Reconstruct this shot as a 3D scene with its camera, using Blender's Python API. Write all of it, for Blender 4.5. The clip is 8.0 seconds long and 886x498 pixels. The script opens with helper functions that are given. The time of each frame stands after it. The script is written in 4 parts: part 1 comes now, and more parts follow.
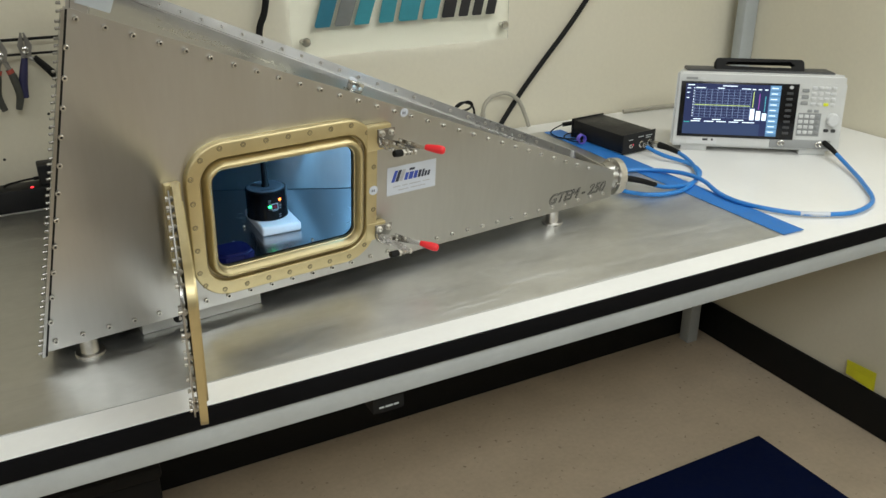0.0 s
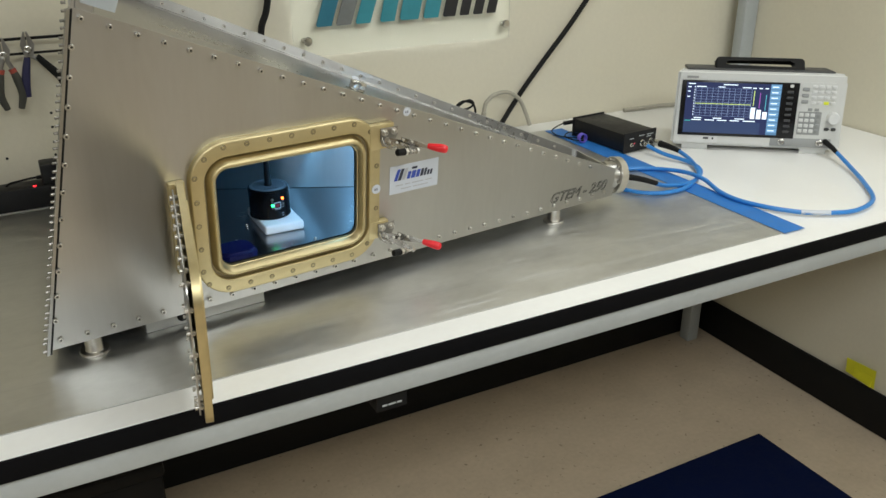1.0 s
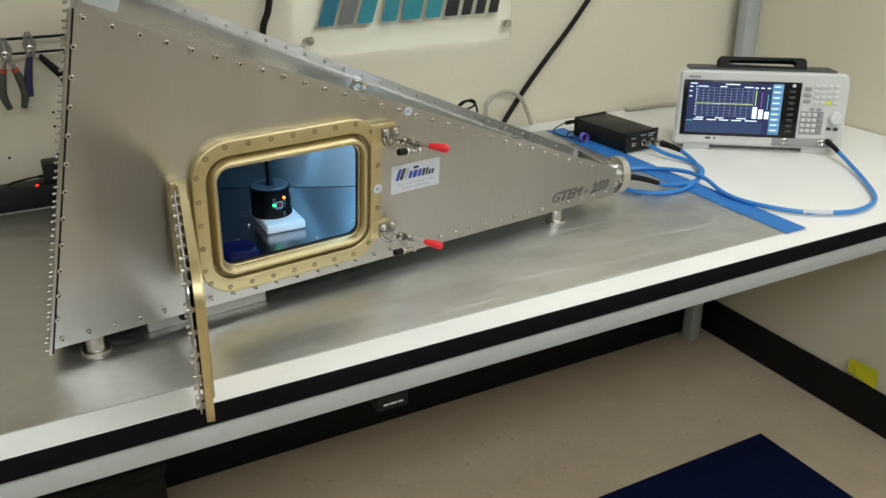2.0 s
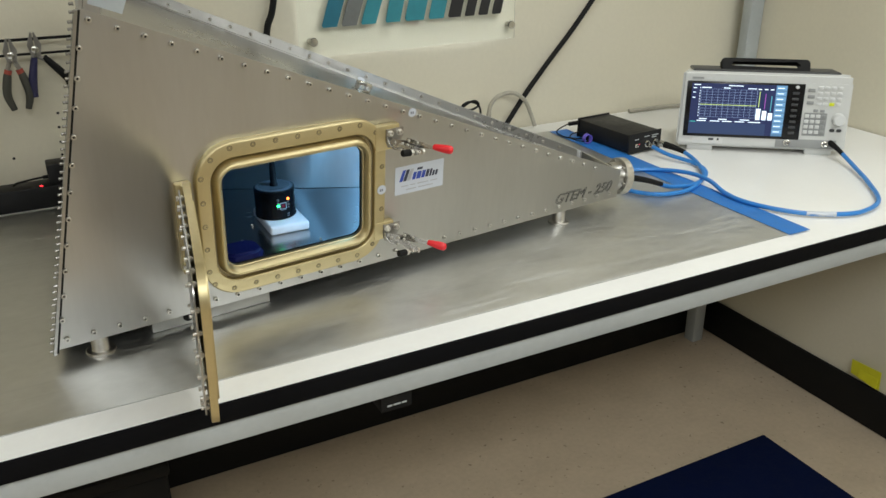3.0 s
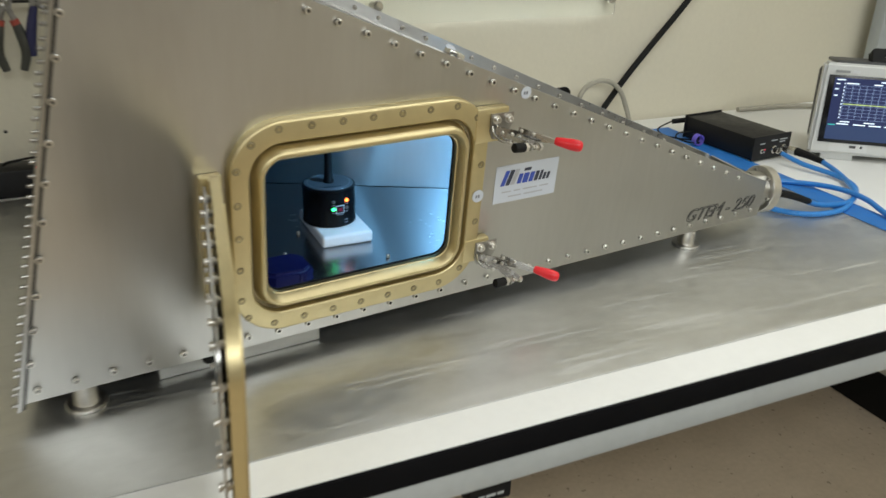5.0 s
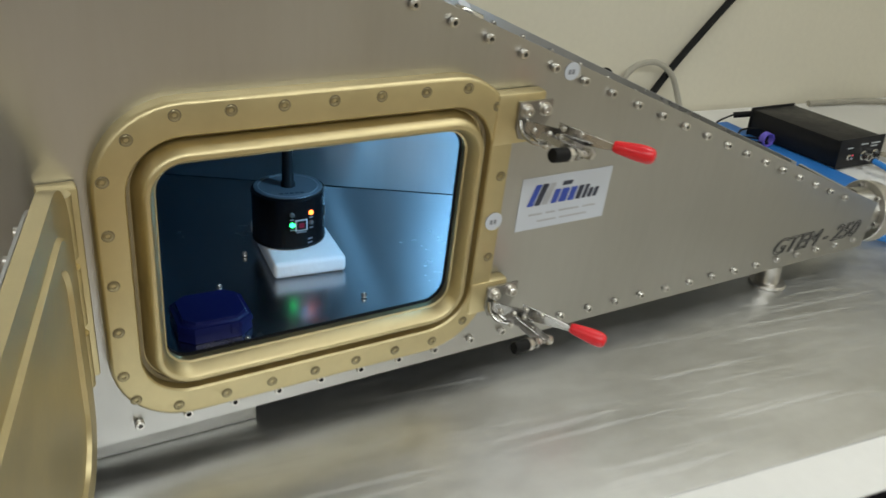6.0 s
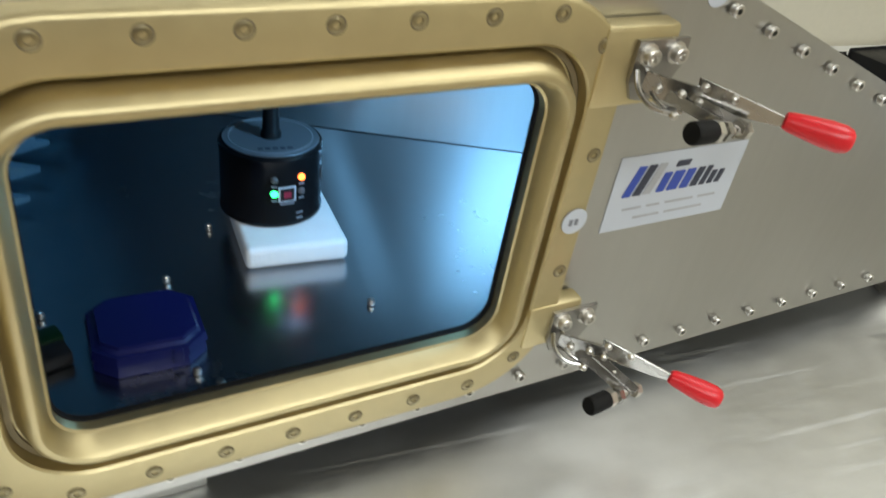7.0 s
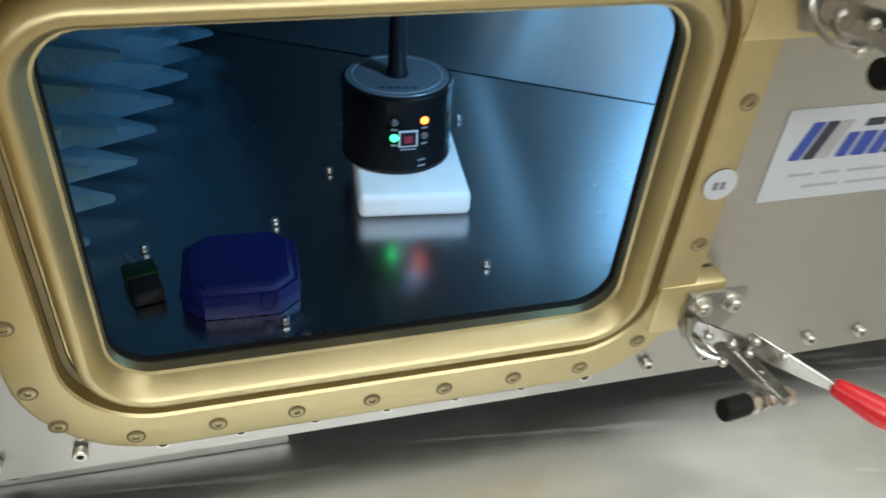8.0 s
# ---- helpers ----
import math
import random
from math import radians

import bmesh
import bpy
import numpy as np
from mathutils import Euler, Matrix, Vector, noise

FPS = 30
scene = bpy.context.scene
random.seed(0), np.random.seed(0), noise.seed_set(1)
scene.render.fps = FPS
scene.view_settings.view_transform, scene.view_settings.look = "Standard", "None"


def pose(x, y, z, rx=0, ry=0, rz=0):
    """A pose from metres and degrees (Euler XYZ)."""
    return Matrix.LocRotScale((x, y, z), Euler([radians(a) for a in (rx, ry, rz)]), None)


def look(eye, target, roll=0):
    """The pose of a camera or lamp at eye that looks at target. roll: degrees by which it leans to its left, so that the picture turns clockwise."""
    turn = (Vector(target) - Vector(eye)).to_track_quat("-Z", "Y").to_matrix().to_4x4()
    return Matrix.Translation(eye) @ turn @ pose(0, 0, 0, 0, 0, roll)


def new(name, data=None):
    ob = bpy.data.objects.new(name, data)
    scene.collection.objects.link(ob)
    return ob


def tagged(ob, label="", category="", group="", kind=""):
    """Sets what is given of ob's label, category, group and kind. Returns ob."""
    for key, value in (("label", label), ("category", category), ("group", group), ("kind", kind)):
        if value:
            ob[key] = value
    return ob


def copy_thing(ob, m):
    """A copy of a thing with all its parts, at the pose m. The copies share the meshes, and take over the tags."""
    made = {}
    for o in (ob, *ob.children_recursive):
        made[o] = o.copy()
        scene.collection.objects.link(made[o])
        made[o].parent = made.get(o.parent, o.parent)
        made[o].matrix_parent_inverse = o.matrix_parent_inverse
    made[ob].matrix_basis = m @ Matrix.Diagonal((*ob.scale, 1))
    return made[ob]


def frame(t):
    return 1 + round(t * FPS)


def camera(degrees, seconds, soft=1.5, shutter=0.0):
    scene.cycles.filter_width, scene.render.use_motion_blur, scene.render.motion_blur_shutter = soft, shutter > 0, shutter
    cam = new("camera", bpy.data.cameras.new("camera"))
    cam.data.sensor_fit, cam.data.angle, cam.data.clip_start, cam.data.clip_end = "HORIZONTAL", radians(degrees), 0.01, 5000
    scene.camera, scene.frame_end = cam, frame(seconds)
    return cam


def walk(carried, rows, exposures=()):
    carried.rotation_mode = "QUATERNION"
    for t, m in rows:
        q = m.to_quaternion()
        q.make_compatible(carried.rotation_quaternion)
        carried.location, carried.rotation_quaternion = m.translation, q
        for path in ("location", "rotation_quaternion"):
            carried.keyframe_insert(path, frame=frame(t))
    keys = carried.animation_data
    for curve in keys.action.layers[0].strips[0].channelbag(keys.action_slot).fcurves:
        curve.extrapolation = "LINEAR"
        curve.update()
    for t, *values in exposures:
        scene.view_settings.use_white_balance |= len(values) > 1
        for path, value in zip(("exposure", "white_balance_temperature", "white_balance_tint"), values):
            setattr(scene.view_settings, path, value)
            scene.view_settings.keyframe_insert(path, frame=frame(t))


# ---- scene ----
cam = camera(56.0, 8.0, shutter=0.5)
PATH = [
    (0, (-0.013, -0.253, 1.461), (0.84, 1.367, 0.655), -0.2),
    (0.5, (-0.017, -0.256, 1.462), (0.835, 1.363, 0.653), -0.3),
    (1, (-0.02, -0.254, 1.463), (0.834, 1.363, 0.654), -0.2),
    (1.5, (-0.018, -0.255, 1.463), (0.834, 1.363, 0.653), -0.2),
    (3, (-0.022, -0.255, 1.465), (0.823, 1.367, 0.656), -0.2),
    (3.5, (-0.017, -0.248, 1.458), (0.829, 1.376, 0.651), -0.0),
    (4, (-0.011, -0.176, 1.424), (0.833, 1.448, 0.617), 0.4),
    (4.5, (-0.017, -0.046, 1.391), (0.807, 1.584, 0.578), 0.8),
    (4.7, (-0.012, 0.006, 1.384), (0.793, 1.645, 0.569), 1.3),
    (5.8, (0.193, 0.333, 1.279), (0.969, 1.965, 0.423), 3.5),
    (6, (0.181, 0.371, 1.279), (0.938, 2.006, 0.41), 3.9),
    (6.5, (0.182, 0.483, 1.276), (0.934, 2.085, 0.346), 4.3),
    (7, (0.251, 0.592, 1.219), (0.974, 2.138, 0.176), 7.1),
    (7.5, (0.267, 0.59, 1.213), (0.841, 2.153, 0.105), 7.8),
    (8, (0.305, 0.627, 1.186), (0.595, 2.24, 0.04), 3.4),
]
walk(cam, [(t, look(eye, target, roll)) for t, eye, target, roll in PATH],
     exposures=[(0, 0.0), (4.7, 0.0), (5.8, -0.24), (6.5, -0.20), (7.2, 0.06), (8, 0.06)])

# ---------------------------------------------------------------- world and light
TABLE = 0.84
world = bpy.data.worlds.new("world")
scene.world = world
world.use_nodes = True
world.node_tree.nodes["Background"].inputs[0].default_value = (0.9, 0.95, 1.0, 1)
world.node_tree.nodes["Background"].inputs[1].default_value = 0.05


def area_lamp(name, m, sx, sy, watts, colour):
    data = bpy.data.lights.new(name, "AREA")
    data.shape, data.size, data.size_y, data.energy, data.color = "RECTANGLE", sx, sy, watts, colour
    ob = new(name, data)
    ob.matrix_world = m
    return ob


WARM = (0.95, 1.0, 1.0)
# Unseen ceiling lamps; the last two are added to brighten the hatch door and bench.
for lamp_x, lamp_y, watts in ((-0.16, -1.55, 33), (1.15, -1.1, 27), (-1.7, -0.9, 15), (1.45, 0.75, 9.5)):
    area_lamp("unseen_ceiling_lamp", pose(lamp_x, lamp_y, 2.57), 1.2, 0.55, watts, WARM)
# cool lamp inside the test cell
inner = bpy.data.lights.new("cell_lamp", "SPOT")
inner.spot_size, inner.spot_blend = radians(150), 1.0
inner.energy, inner.color, inner.shadow_soft_size = 8.5, (0.24, 0.60, 1.0), 0.02
new("cell_lamp", inner).matrix_world = look((0.500, 0.966, 1.105), (0.47, 1.18, 0.93))

# ---------------------------------------------------------------- materials


def material(name, colour, rough=0.5, metal=0.0, spread=0.12, scale=12.0, bump=0.0, bump_scale=60.0,
             stretch=(1, 1, 1), rough_spread=0.1, fine=90.0, coat=0.0, per_object=0.0, spots=None, shine=0.5, scratch=0.0, brushed=0.0):
    """A surface whose colour and gloss wander at two scales, with a fine relief."""
    mat = bpy.data.materials.new(name)
    mat.use_nodes = True
    nt = mat.node_tree
    n, l = nt.nodes, nt.links
    bsdf = n["Principled BSDF"]
    tc = n.new("ShaderNodeTexCoord")
    mp = n.new("ShaderNodeMapping")
    mp.inputs["Scale"].default_value = stretch
    l.new(tc.outputs["Object"], mp.inputs["Vector"])
    big, small = n.new("ShaderNodeTexNoise"), n.new("ShaderNodeTexNoise")
    for node, s, d in ((big, scale, 4), (small, fine, 3)):
        node.inputs["Scale"].default_value, node.inputs["Detail"].default_value = s, d
        l.new(mp.outputs[0], node.inputs["Vector"])
    mix = n.new("ShaderNodeMath")
    mix.operation = "MULTIPLY_ADD"
    mix.inputs[1].default_value = 0.6
    half = n.new("ShaderNodeMath")
    half.operation = "MULTIPLY"
    half.inputs[1].default_value = 0.4
    l.new(small.outputs["Fac"], half.inputs[0])
    l.new(big.outputs["Fac"], mix.inputs[0])
    l.new(half.outputs[0], mix.inputs[2])
    ramp = n.new("ShaderNodeMapRange")
    ramp.inputs["From Min"].default_value, ramp.inputs["From Max"].default_value = 0.3, 0.7
    ramp.inputs["To Min"].default_value, ramp.inputs["To Max"].default_value = 1 - spread, 1 + spread
    l.new(mix.outputs[0], ramp.inputs["Value"])
    tint = n.new("ShaderNodeMix")
    tint.data_type, tint.blend_type = "RGBA", "MULTIPLY"
    tint.inputs["Factor"].default_value = 1
    tint.inputs[6].default_value = (*colour, 1)
    l.new(ramp.outputs[0], tint.inputs[7])
    out = tint.outputs[2]
    if spots:
        colour2, size, cover = spots
        sp = n.new("ShaderNodeTexNoise")
        sp.inputs["Scale"].default_value, sp.inputs["Detail"].default_value = size, 5
        l.new(tc.outputs["Object"], sp.inputs["Vector"])
        cut = n.new("ShaderNodeMapRange")
        cut.inputs["From Min"].default_value, cut.inputs["From Max"].default_value = 1 - cover - 0.04, 1 - cover + 0.04
        l.new(sp.outputs["Fac"], cut.inputs["Value"])
        m2 = n.new("ShaderNodeMix")
        m2.data_type = "RGBA"
        l.new(cut.outputs[0], m2.inputs["Factor"])
        l.new(out, m2.inputs[6])
        m2.inputs[7].default_value = (*colour2, 1)
        out = m2.outputs[2]
    if per_object:
        info = n.new("ShaderNodeObjectInfo")
        pr = n.new("ShaderNodeMapRange")
        pr.inputs["To Min"].default_value, pr.inputs["To Max"].default_value = 1 - per_object, 1 + per_object
        l.new(info.outputs["Random"], pr.inputs["Value"])
        m3 = n.new("ShaderNodeMix")
        m3.data_type, m3.blend_type = "RGBA", "MULTIPLY"
        m3.inputs["Factor"].default_value = 1
        l.new(out, m3.inputs[6])
        l.new(pr.outputs[0], m3.inputs[7])
        out = m3.outputs[2]
    l.new(out, bsdf.inputs["Base Color"])
    rr = n.new("ShaderNodeMapRange")
    rr.inputs["From Min"].default_value, rr.inputs["From Max"].default_value = 0.3, 0.7
    rr.inputs["To Min"].default_value, rr.inputs["To Max"].default_value = max(0.02, rough - rough_spread), min(1, rough + rough_spread)
    l.new(mix.outputs[0], rr.inputs["Value"])
    gloss = rr.outputs[0]
    for turn, far in ((24, 3.0), (-38, 5.0)) if scratch else ():
        sm = n.new("ShaderNodeMapping")
        sm.inputs["Rotation"].default_value = (0, 0, radians(turn))
        sm.inputs["Scale"].default_value = (far, far * 32, 1)
        l.new(tc.outputs["Object"], sm.inputs["Vector"])
        sn = n.new("ShaderNodeTexNoise")
        sn.inputs["Scale"].default_value, sn.inputs["Detail"].default_value = 1.0, 1
        l.new(sm.outputs[0], sn.inputs["Vector"])
        cut = n.new("ShaderNodeMapRange")
        cut.inputs["From Min"].default_value, cut.inputs["From Max"].default_value = 0.65, 0.70
        cut.inputs["To Min"].default_value, cut.inputs["To Max"].default_value = 0.0, scratch
        l.new(sn.outputs["Fac"], cut.inputs["Value"])
        add = n.new("ShaderNodeMath")
        l.new(gloss, add.inputs[0])
        l.new(cut.outputs[0], add.inputs[1])
        gloss = add.outputs[0]
    l.new(gloss, bsdf.inputs["Roughness"])
    bsdf.inputs["Metallic"].default_value = metal
    bsdf.inputs["Coat Weight"].default_value = coat
    if brushed:
        tan = n.new("ShaderNodeTangent")
        tan.direction_type, tan.axis = "RADIAL", "Z"
        l.new(tan.outputs[0], bsdf.inputs["Tangent"])
        bsdf.inputs["Anisotropic"].default_value = brushed
        bsdf.inputs["Anisotropic Rotation"].default_value = 0.25
    bsdf.inputs["Specular IOR Level"].default_value = shine
    if bump:
        bn = n.new("ShaderNodeTexNoise")
        bn.inputs["Scale"].default_value, bn.inputs["Detail"].default_value = bump_scale, 4
        l.new(mp.outputs[0], bn.inputs["Vector"])
        b = n.new("ShaderNodeBump")
        b.inputs["Strength"].default_value, b.inputs["Distance"].default_value = bump, 0.004
        l.new(bn.outputs["Fac"], b.inputs["Height"])
        l.new(b.outputs[0], bsdf.inputs["Normal"])
    return mat


def glow(name, colour, strength):
    mat = bpy.data.materials.new(name)
    mat.use_nodes = True
    bsdf = mat.node_tree.nodes["Principled BSDF"]
    bsdf.inputs["Base Color"].default_value = (*[c * 0.4 for c in colour], 1)
    bsdf.inputs["Emission Color"].default_value = (*colour, 1)
    bsdf.inputs["Emission Strength"].default_value = strength
    return mat


ALU = material("brushed_aluminium", (0.50, 0.495, 0.475), 0.33, 1.0, 0.05, 3.5, 0.0, 200, (3, 1, 0.5), 0.03, 40, brushed=0.55)
ALU_TOP = material("plain_aluminium", (0.43, 0.425, 0.41), 0.30, 1.0, 0.05, 5, 0.0, 200, (1, 1, 1), 0.04)
STEEL = material("worn_steel_sheet", (0.65, 0.655, 0.645), 0.41, 1.0, 0.09, 9, 0.015, 140, (1, 1.5, 1), 0.05, 45, scratch=0.12)
ALU_IN = material("inner_aluminium", (0.60, 0.61, 0.61), 0.44, 1.0, 0.05, 3.5, 0.0, 200, (3, 1, 0.5), 0.03, 40, brushed=0.6)
INNER = material("dull_inner_floor", (0.46, 0.47, 0.49), 0.25, 1.0, 0.05, 6, 0.0, 160, (1, 1, 1), 0.04)
CHROME = material("bright_steel", (0.60, 0.59, 0.56), 0.2, 1.0, 0.05, 30, 0, 60, (1, 1, 1), 0.05)
SCREW = material("screw_steel", (0.66, 0.64, 0.60), 0.34, 1.0, 0.08, 80, 0, 60, (1, 1, 1), 0.06, 200, per_object=0.1)
GOLD = material("yellow_chromate", (0.615, 0.525, 0.305), 0.45, 1.0, 0.08, 14, 0.02, 300, (1, 1, 1), 0.06)
BLACK = material("black_plastic", (0.012, 0.012, 0.013), 0.45, 0, 0.2, 20, 0.02, 300, shine=0.25)
BLACK_EDGE = material("black_edge_band", (0.006, 0.006, 0.007), 0.7, 0, 0.2, 10, shine=0.05)
RUBBER = material("black_rubber", (0.009, 0.009, 0.009), 0.65, 0, 0.2, 10, shine=0.2)
WALL = material("cream_wall_paint", (0.66, 0.62, 0.50), 0.75, 0, 0.04, 2.5, 0.12, 55, rough_spread=0.05)
WALL_B = material("dark_unseen_wall", (0.15, 0.14, 0.12), 0.8, 0, 0.05, 2.5, 0.12, 55)
CEILING = material("white_ceiling", (0.8, 0.8, 0.77), 0.9, 0, 0.05, 6, 0.15, 40)
FLOOR = material("speckled_vinyl_floor", (0.50, 0.41, 0.30), 0.5, 0, 0.13, 7, 0.03, 80, fine=70, spots=((0.24, 0.185, 0.13), 55, 0.31))
LAMINATE = material("white_laminate", (0.83, 0.83, 0.81), 0.38, 0, 0.03, 6, 0.02, 200)
GREY_PAINT = material("grey_enamel", (0.42, 0.45, 0.46), 0.45, 0, 0.06, 9, 0.02, 180)
TAPE = material("blue_tape", (0.022, 0.17, 0.53), 0.5, 0, 0.12, 30, 0.08, 160)
MAT = material("navy_mat", (0.0013, 0.006, 0.038), 0.85, 0, 0.15, 25, 0.2, 220, shine=0.12)
RED = material("red_grip", (0.75, 0.02, 0.03), 0.3, 0, 0.06, 40, 0)
PAPER = material("white_label", (0.56, 0.60, 0.67), 0.4, 0, 0.02, 20)

TOOL = material("tool_steel", (0.35, 0.34, 0.32), 0.38, 1.0, 0.1, 60)
LET = material("engraved_grey", (0.06, 0.06, 0.06), 0.6)
INK = material("grey_ink", (0.20, 0.21, 0.24), 0.6)
INK_PALE = material("pale_ink", (0.42, 0.43, 0.46), 0.6)
INK_BLUE = material("blue_ink", (0.035, 0.075, 0.42), 0.5)
INK_DARK = material("dark_ink", (0.03, 0.035, 0.06), 0.5)

# ---------------------------------------------------------------- shaping tools


def finish(bm, smooth=35):
    bmesh.ops.recalc_face_normals(bm, faces=bm.faces)
    me = bpy.data.meshes.new("mesh")
    bm.to_mesh(me)
    bm.free()
    me.shade_smooth()
    me.set_sharp_from_angle(angle=radians(smooth))
    return me


def part(name, bm, mat, parent, label="", m=None):
    """Links a bmesh (or a mesh) as one mesh object under a thing or a part."""
    me = bm if isinstance(bm, bpy.types.Mesh) else finish(bm)
    if not me.materials:
        me.materials.append(mat)
    ob = new(name, me)
    ob.parent = parent
    if m is not None:
        ob.matrix_local = m
    return tagged(ob, label)


def thing(name, m, label, category, group="", kind=""):
    ob = new(name)
    ob.empty_display_size = 0.03
    ob.matrix_world = m
    return tagged(ob, label, category, group, kind)


def solid(name, bm, mat, label, category, m=None, group="", kind=""):
    ob = part(name, bm, mat, None, label, m)
    return tagged(ob, label, category, group, kind)


def box(sx, sy, sz, at=(0, 0, 0), bevel=0.0, seg=2, bm=None):
    """A box on its centre."""
    bm = bm or bmesh.new()
    got = bmesh.ops.create_cube(bm, size=1, matrix=Matrix.Translation(at) @ Matrix.Diagonal((sx, sy, sz, 1)))
    if bevel:
        edges = list({e for v in got["verts"] for e in v.link_edges})
        bmesh.ops.bevel(bm, geom=edges, offset=bevel, segments=seg, profile=0.5, affect="EDGES")
    return bm


def span(x0, x1, y0, y1, z0, z1, bevel=0.0, seg=2, bm=None):
    """A box between two corners."""
    return box(x1 - x0, y1 - y0, z1 - z0, ((x0 + x1) / 2, (y0 + y1) / 2, (z0 + z1) / 2), bevel, seg, bm)


def lathe(profile, seg=24, bm=None, m=None):
    """Turns (radius, height) pairs round z."""
    bm = bm or bmesh.new()
    m = m or Matrix()
    rings = []
    for r, z in profile:
        if r < 1e-6:
            rings.append([bm.verts.new(m @ Vector((0, 0, z)))])
        else:
            rings.append([bm.verts.new(m @ Vector((r * math.cos(a), r * math.sin(a), z))) for a in (2 * math.pi * i / seg for i in range(seg))])
    for a, b in zip(rings, rings[1:]):
        for i in range(seg):
            j = (i + 1) % seg
            f = [a[i % len(a)], a[j % len(a)], b[j % len(b)], b[i % len(b)]]
            f = list(dict.fromkeys(f))
            if len(f) > 2:
                bm.faces.new(f)
    return bm


def smooth_path(points, n=8):
    """Catmull-Rom through the points."""
    p = [Vector(q) for q in points]
    p = [2 * p[0] - p[1], *p, 2 * p[-1] - p[-2]]
    out = []
    for a, b, c, d in zip(p, p[1:], p[2:], p[3:]):
        for i in range(n):
            t = i / n
            out.append(0.5 * (2 * b + (c - a) * t + (2 * a - 5 * b + 4 * c - d) * t * t + (3 * b - a - 3 * c + d) * t ** 3))
    return out + [p[-2]]


def sweep(points, r, seg=10, n=8, bm=None, smooth=True):
    """A round cord along a path; r may be a number or a function of 0..1."""
    bm = bm or bmesh.new()
    path = smooth_path(points, n) if smooth else [Vector(q) for q in points]
    up = Vector((0.13, 0.31, 0.94)).normalized()
    rings = []
    for i, c in enumerate(path):
        d = (path[min(i + 1, len(path) - 1)] - path[max(i - 1, 0)]).normalized()
        s = d.cross(up)
        if s.length < 1e-3:
            s = d.cross(Vector((1, 0, 0)))
        s.normalize()
        up = s.cross(d).normalized()
        rad = r(i / (len(path) - 1)) if callable(r) else r
        rings.append([bm.verts.new(c + rad * (math.cos(a) * s + math.sin(a) * up)) for a in (2 * math.pi * k / seg for k in range(seg))])
    for a, b in zip(rings, rings[1:]):
        for k in range(seg):
            bm.faces.new((a[k], a[(k + 1) % seg], b[(k + 1) % seg], b[k]))
    bm.faces.new(rings[0][::-1])
    bm.faces.new(rings[-1])
    return bm


def round_rect(hx, hz, r, seg=8):
    """Corner points of a rounded rectangle in x and z, anticlockwise."""
    out = []
    for cx, cz, a0 in ((hx - r, hz - r, 0), (-hx + r, hz - r, 90), (-hx + r, -hz + r, 180), (hx - r, -hz + r, 270)):
        for i in range(seg + 1):
            a = radians(a0 + 90 * i / seg)
            out.append((cx + r * math.cos(a), cz + r * math.sin(a)))
    return out


def ring_loft(loops, bm=None, close=False):
    """Bridges loops of equal length, each a list of 3D points."""
    bm = bm or bmesh.new()
    vs = [[bm.verts.new(p) for p in loop] for loop in loops]
    pairs = list(zip(vs, vs[1:])) + ([(vs[-1], vs[0])] if close else [])
    for a, b in pairs:
        for i in range(len(a)):
            j = (i + 1) % len(a)
            bm.faces.new((a[i], a[j], b[j], b[i]))
    return bm, vs


def plate(outline, y0, y1, hole=None, bevel=0.0, seg=1):
    """A flat plate in x and z between two depths, with one hole if given."""
    bm = bmesh.new()

    def loop(pts, y):
        vs = [bm.verts.new((x, y, z)) for x, z in pts]
        return vs, [bm.edges.new((vs[i], vs[(i + 1) % len(vs)])) for i in range(len(vs))]
    sides = []
    for y in (y0, y1):
        vo, eo = loop(outline, y)
        if hole:
            vh, eh = loop(hole, y)
            bmesh.ops.triangle_fill(bm, use_beauty=True, edges=eo + eh)
            sides.append((vo, vh))
        else:
            bm.faces.new(vo)
            sides.append((vo, None))
    for k in (0, 1) if hole else (0,):
        a, b = sides[0][k], sides[1][k]
        for i in range(len(a)):
            j = (i + 1) % len(a)
            bm.faces.new((a[i], a[j], b[j], b[i]))
    if bevel:
        edges = [e for e in bm.edges if len(e.link_faces) == 2 and e.calc_face_angle(0) > 0.8]
        bmesh.ops.bevel(bm, geom=edges, offset=bevel, segments=seg, profile=0.5, affect="EDGES")
    return bm


def hull_prism(bottom, top, bm=None):
    """A solid between two polygons of equal count."""
    bm = bm or bmesh.new()
    a = [bm.verts.new(p) for p in bottom]
    b = [bm.verts.new(p) for p in top]
    bm.faces.new(a[::-1])
    bm.faces.new(b)
    for i in range(len(a)):
        j = (i + 1) % len(a)
        bm.faces.new((a[i], a[j], b[j], b[i]))
    return bm


def text_mesh(words, size, mat, parent, m, name="lettering", depth=0.0004, shear=0.0, width=None, bold=0.0, label="", outline=0.0):
    """Raised lettering in the built-in font, laid in the x-y plane of m."""
    cu = bpy.data.curves.new("lettering", "FONT")
    cu.body, cu.size, cu.extrude, cu.shear, cu.offset = words, size, depth, shear, bold
    if outline:
        cu.fill_mode, cu.extrude, cu.bevel_depth, cu.bevel_resolution = "NONE", 0.0, outline, 0
    tmp = bpy.data.objects.new("tmp", cu)
    scene.collection.objects.link(tmp)
    dg = bpy.context.evaluated_depsgraph_get()
    dg.update()
    me = bpy.data.meshes.new_from_object(tmp.evaluated_get(dg))
    bpy.data.objects.remove(tmp)
    bpy.data.curves.remove(cu)
    me.materials.clear()
    xs = [v.co.x for v in me.vertices]
    if width and xs:
        k = width / (max(xs) - min(xs))
        me.transform(Matrix.Diagonal((k, 1, 1, 1)))
    return part(name, me, mat, parent, label, m)


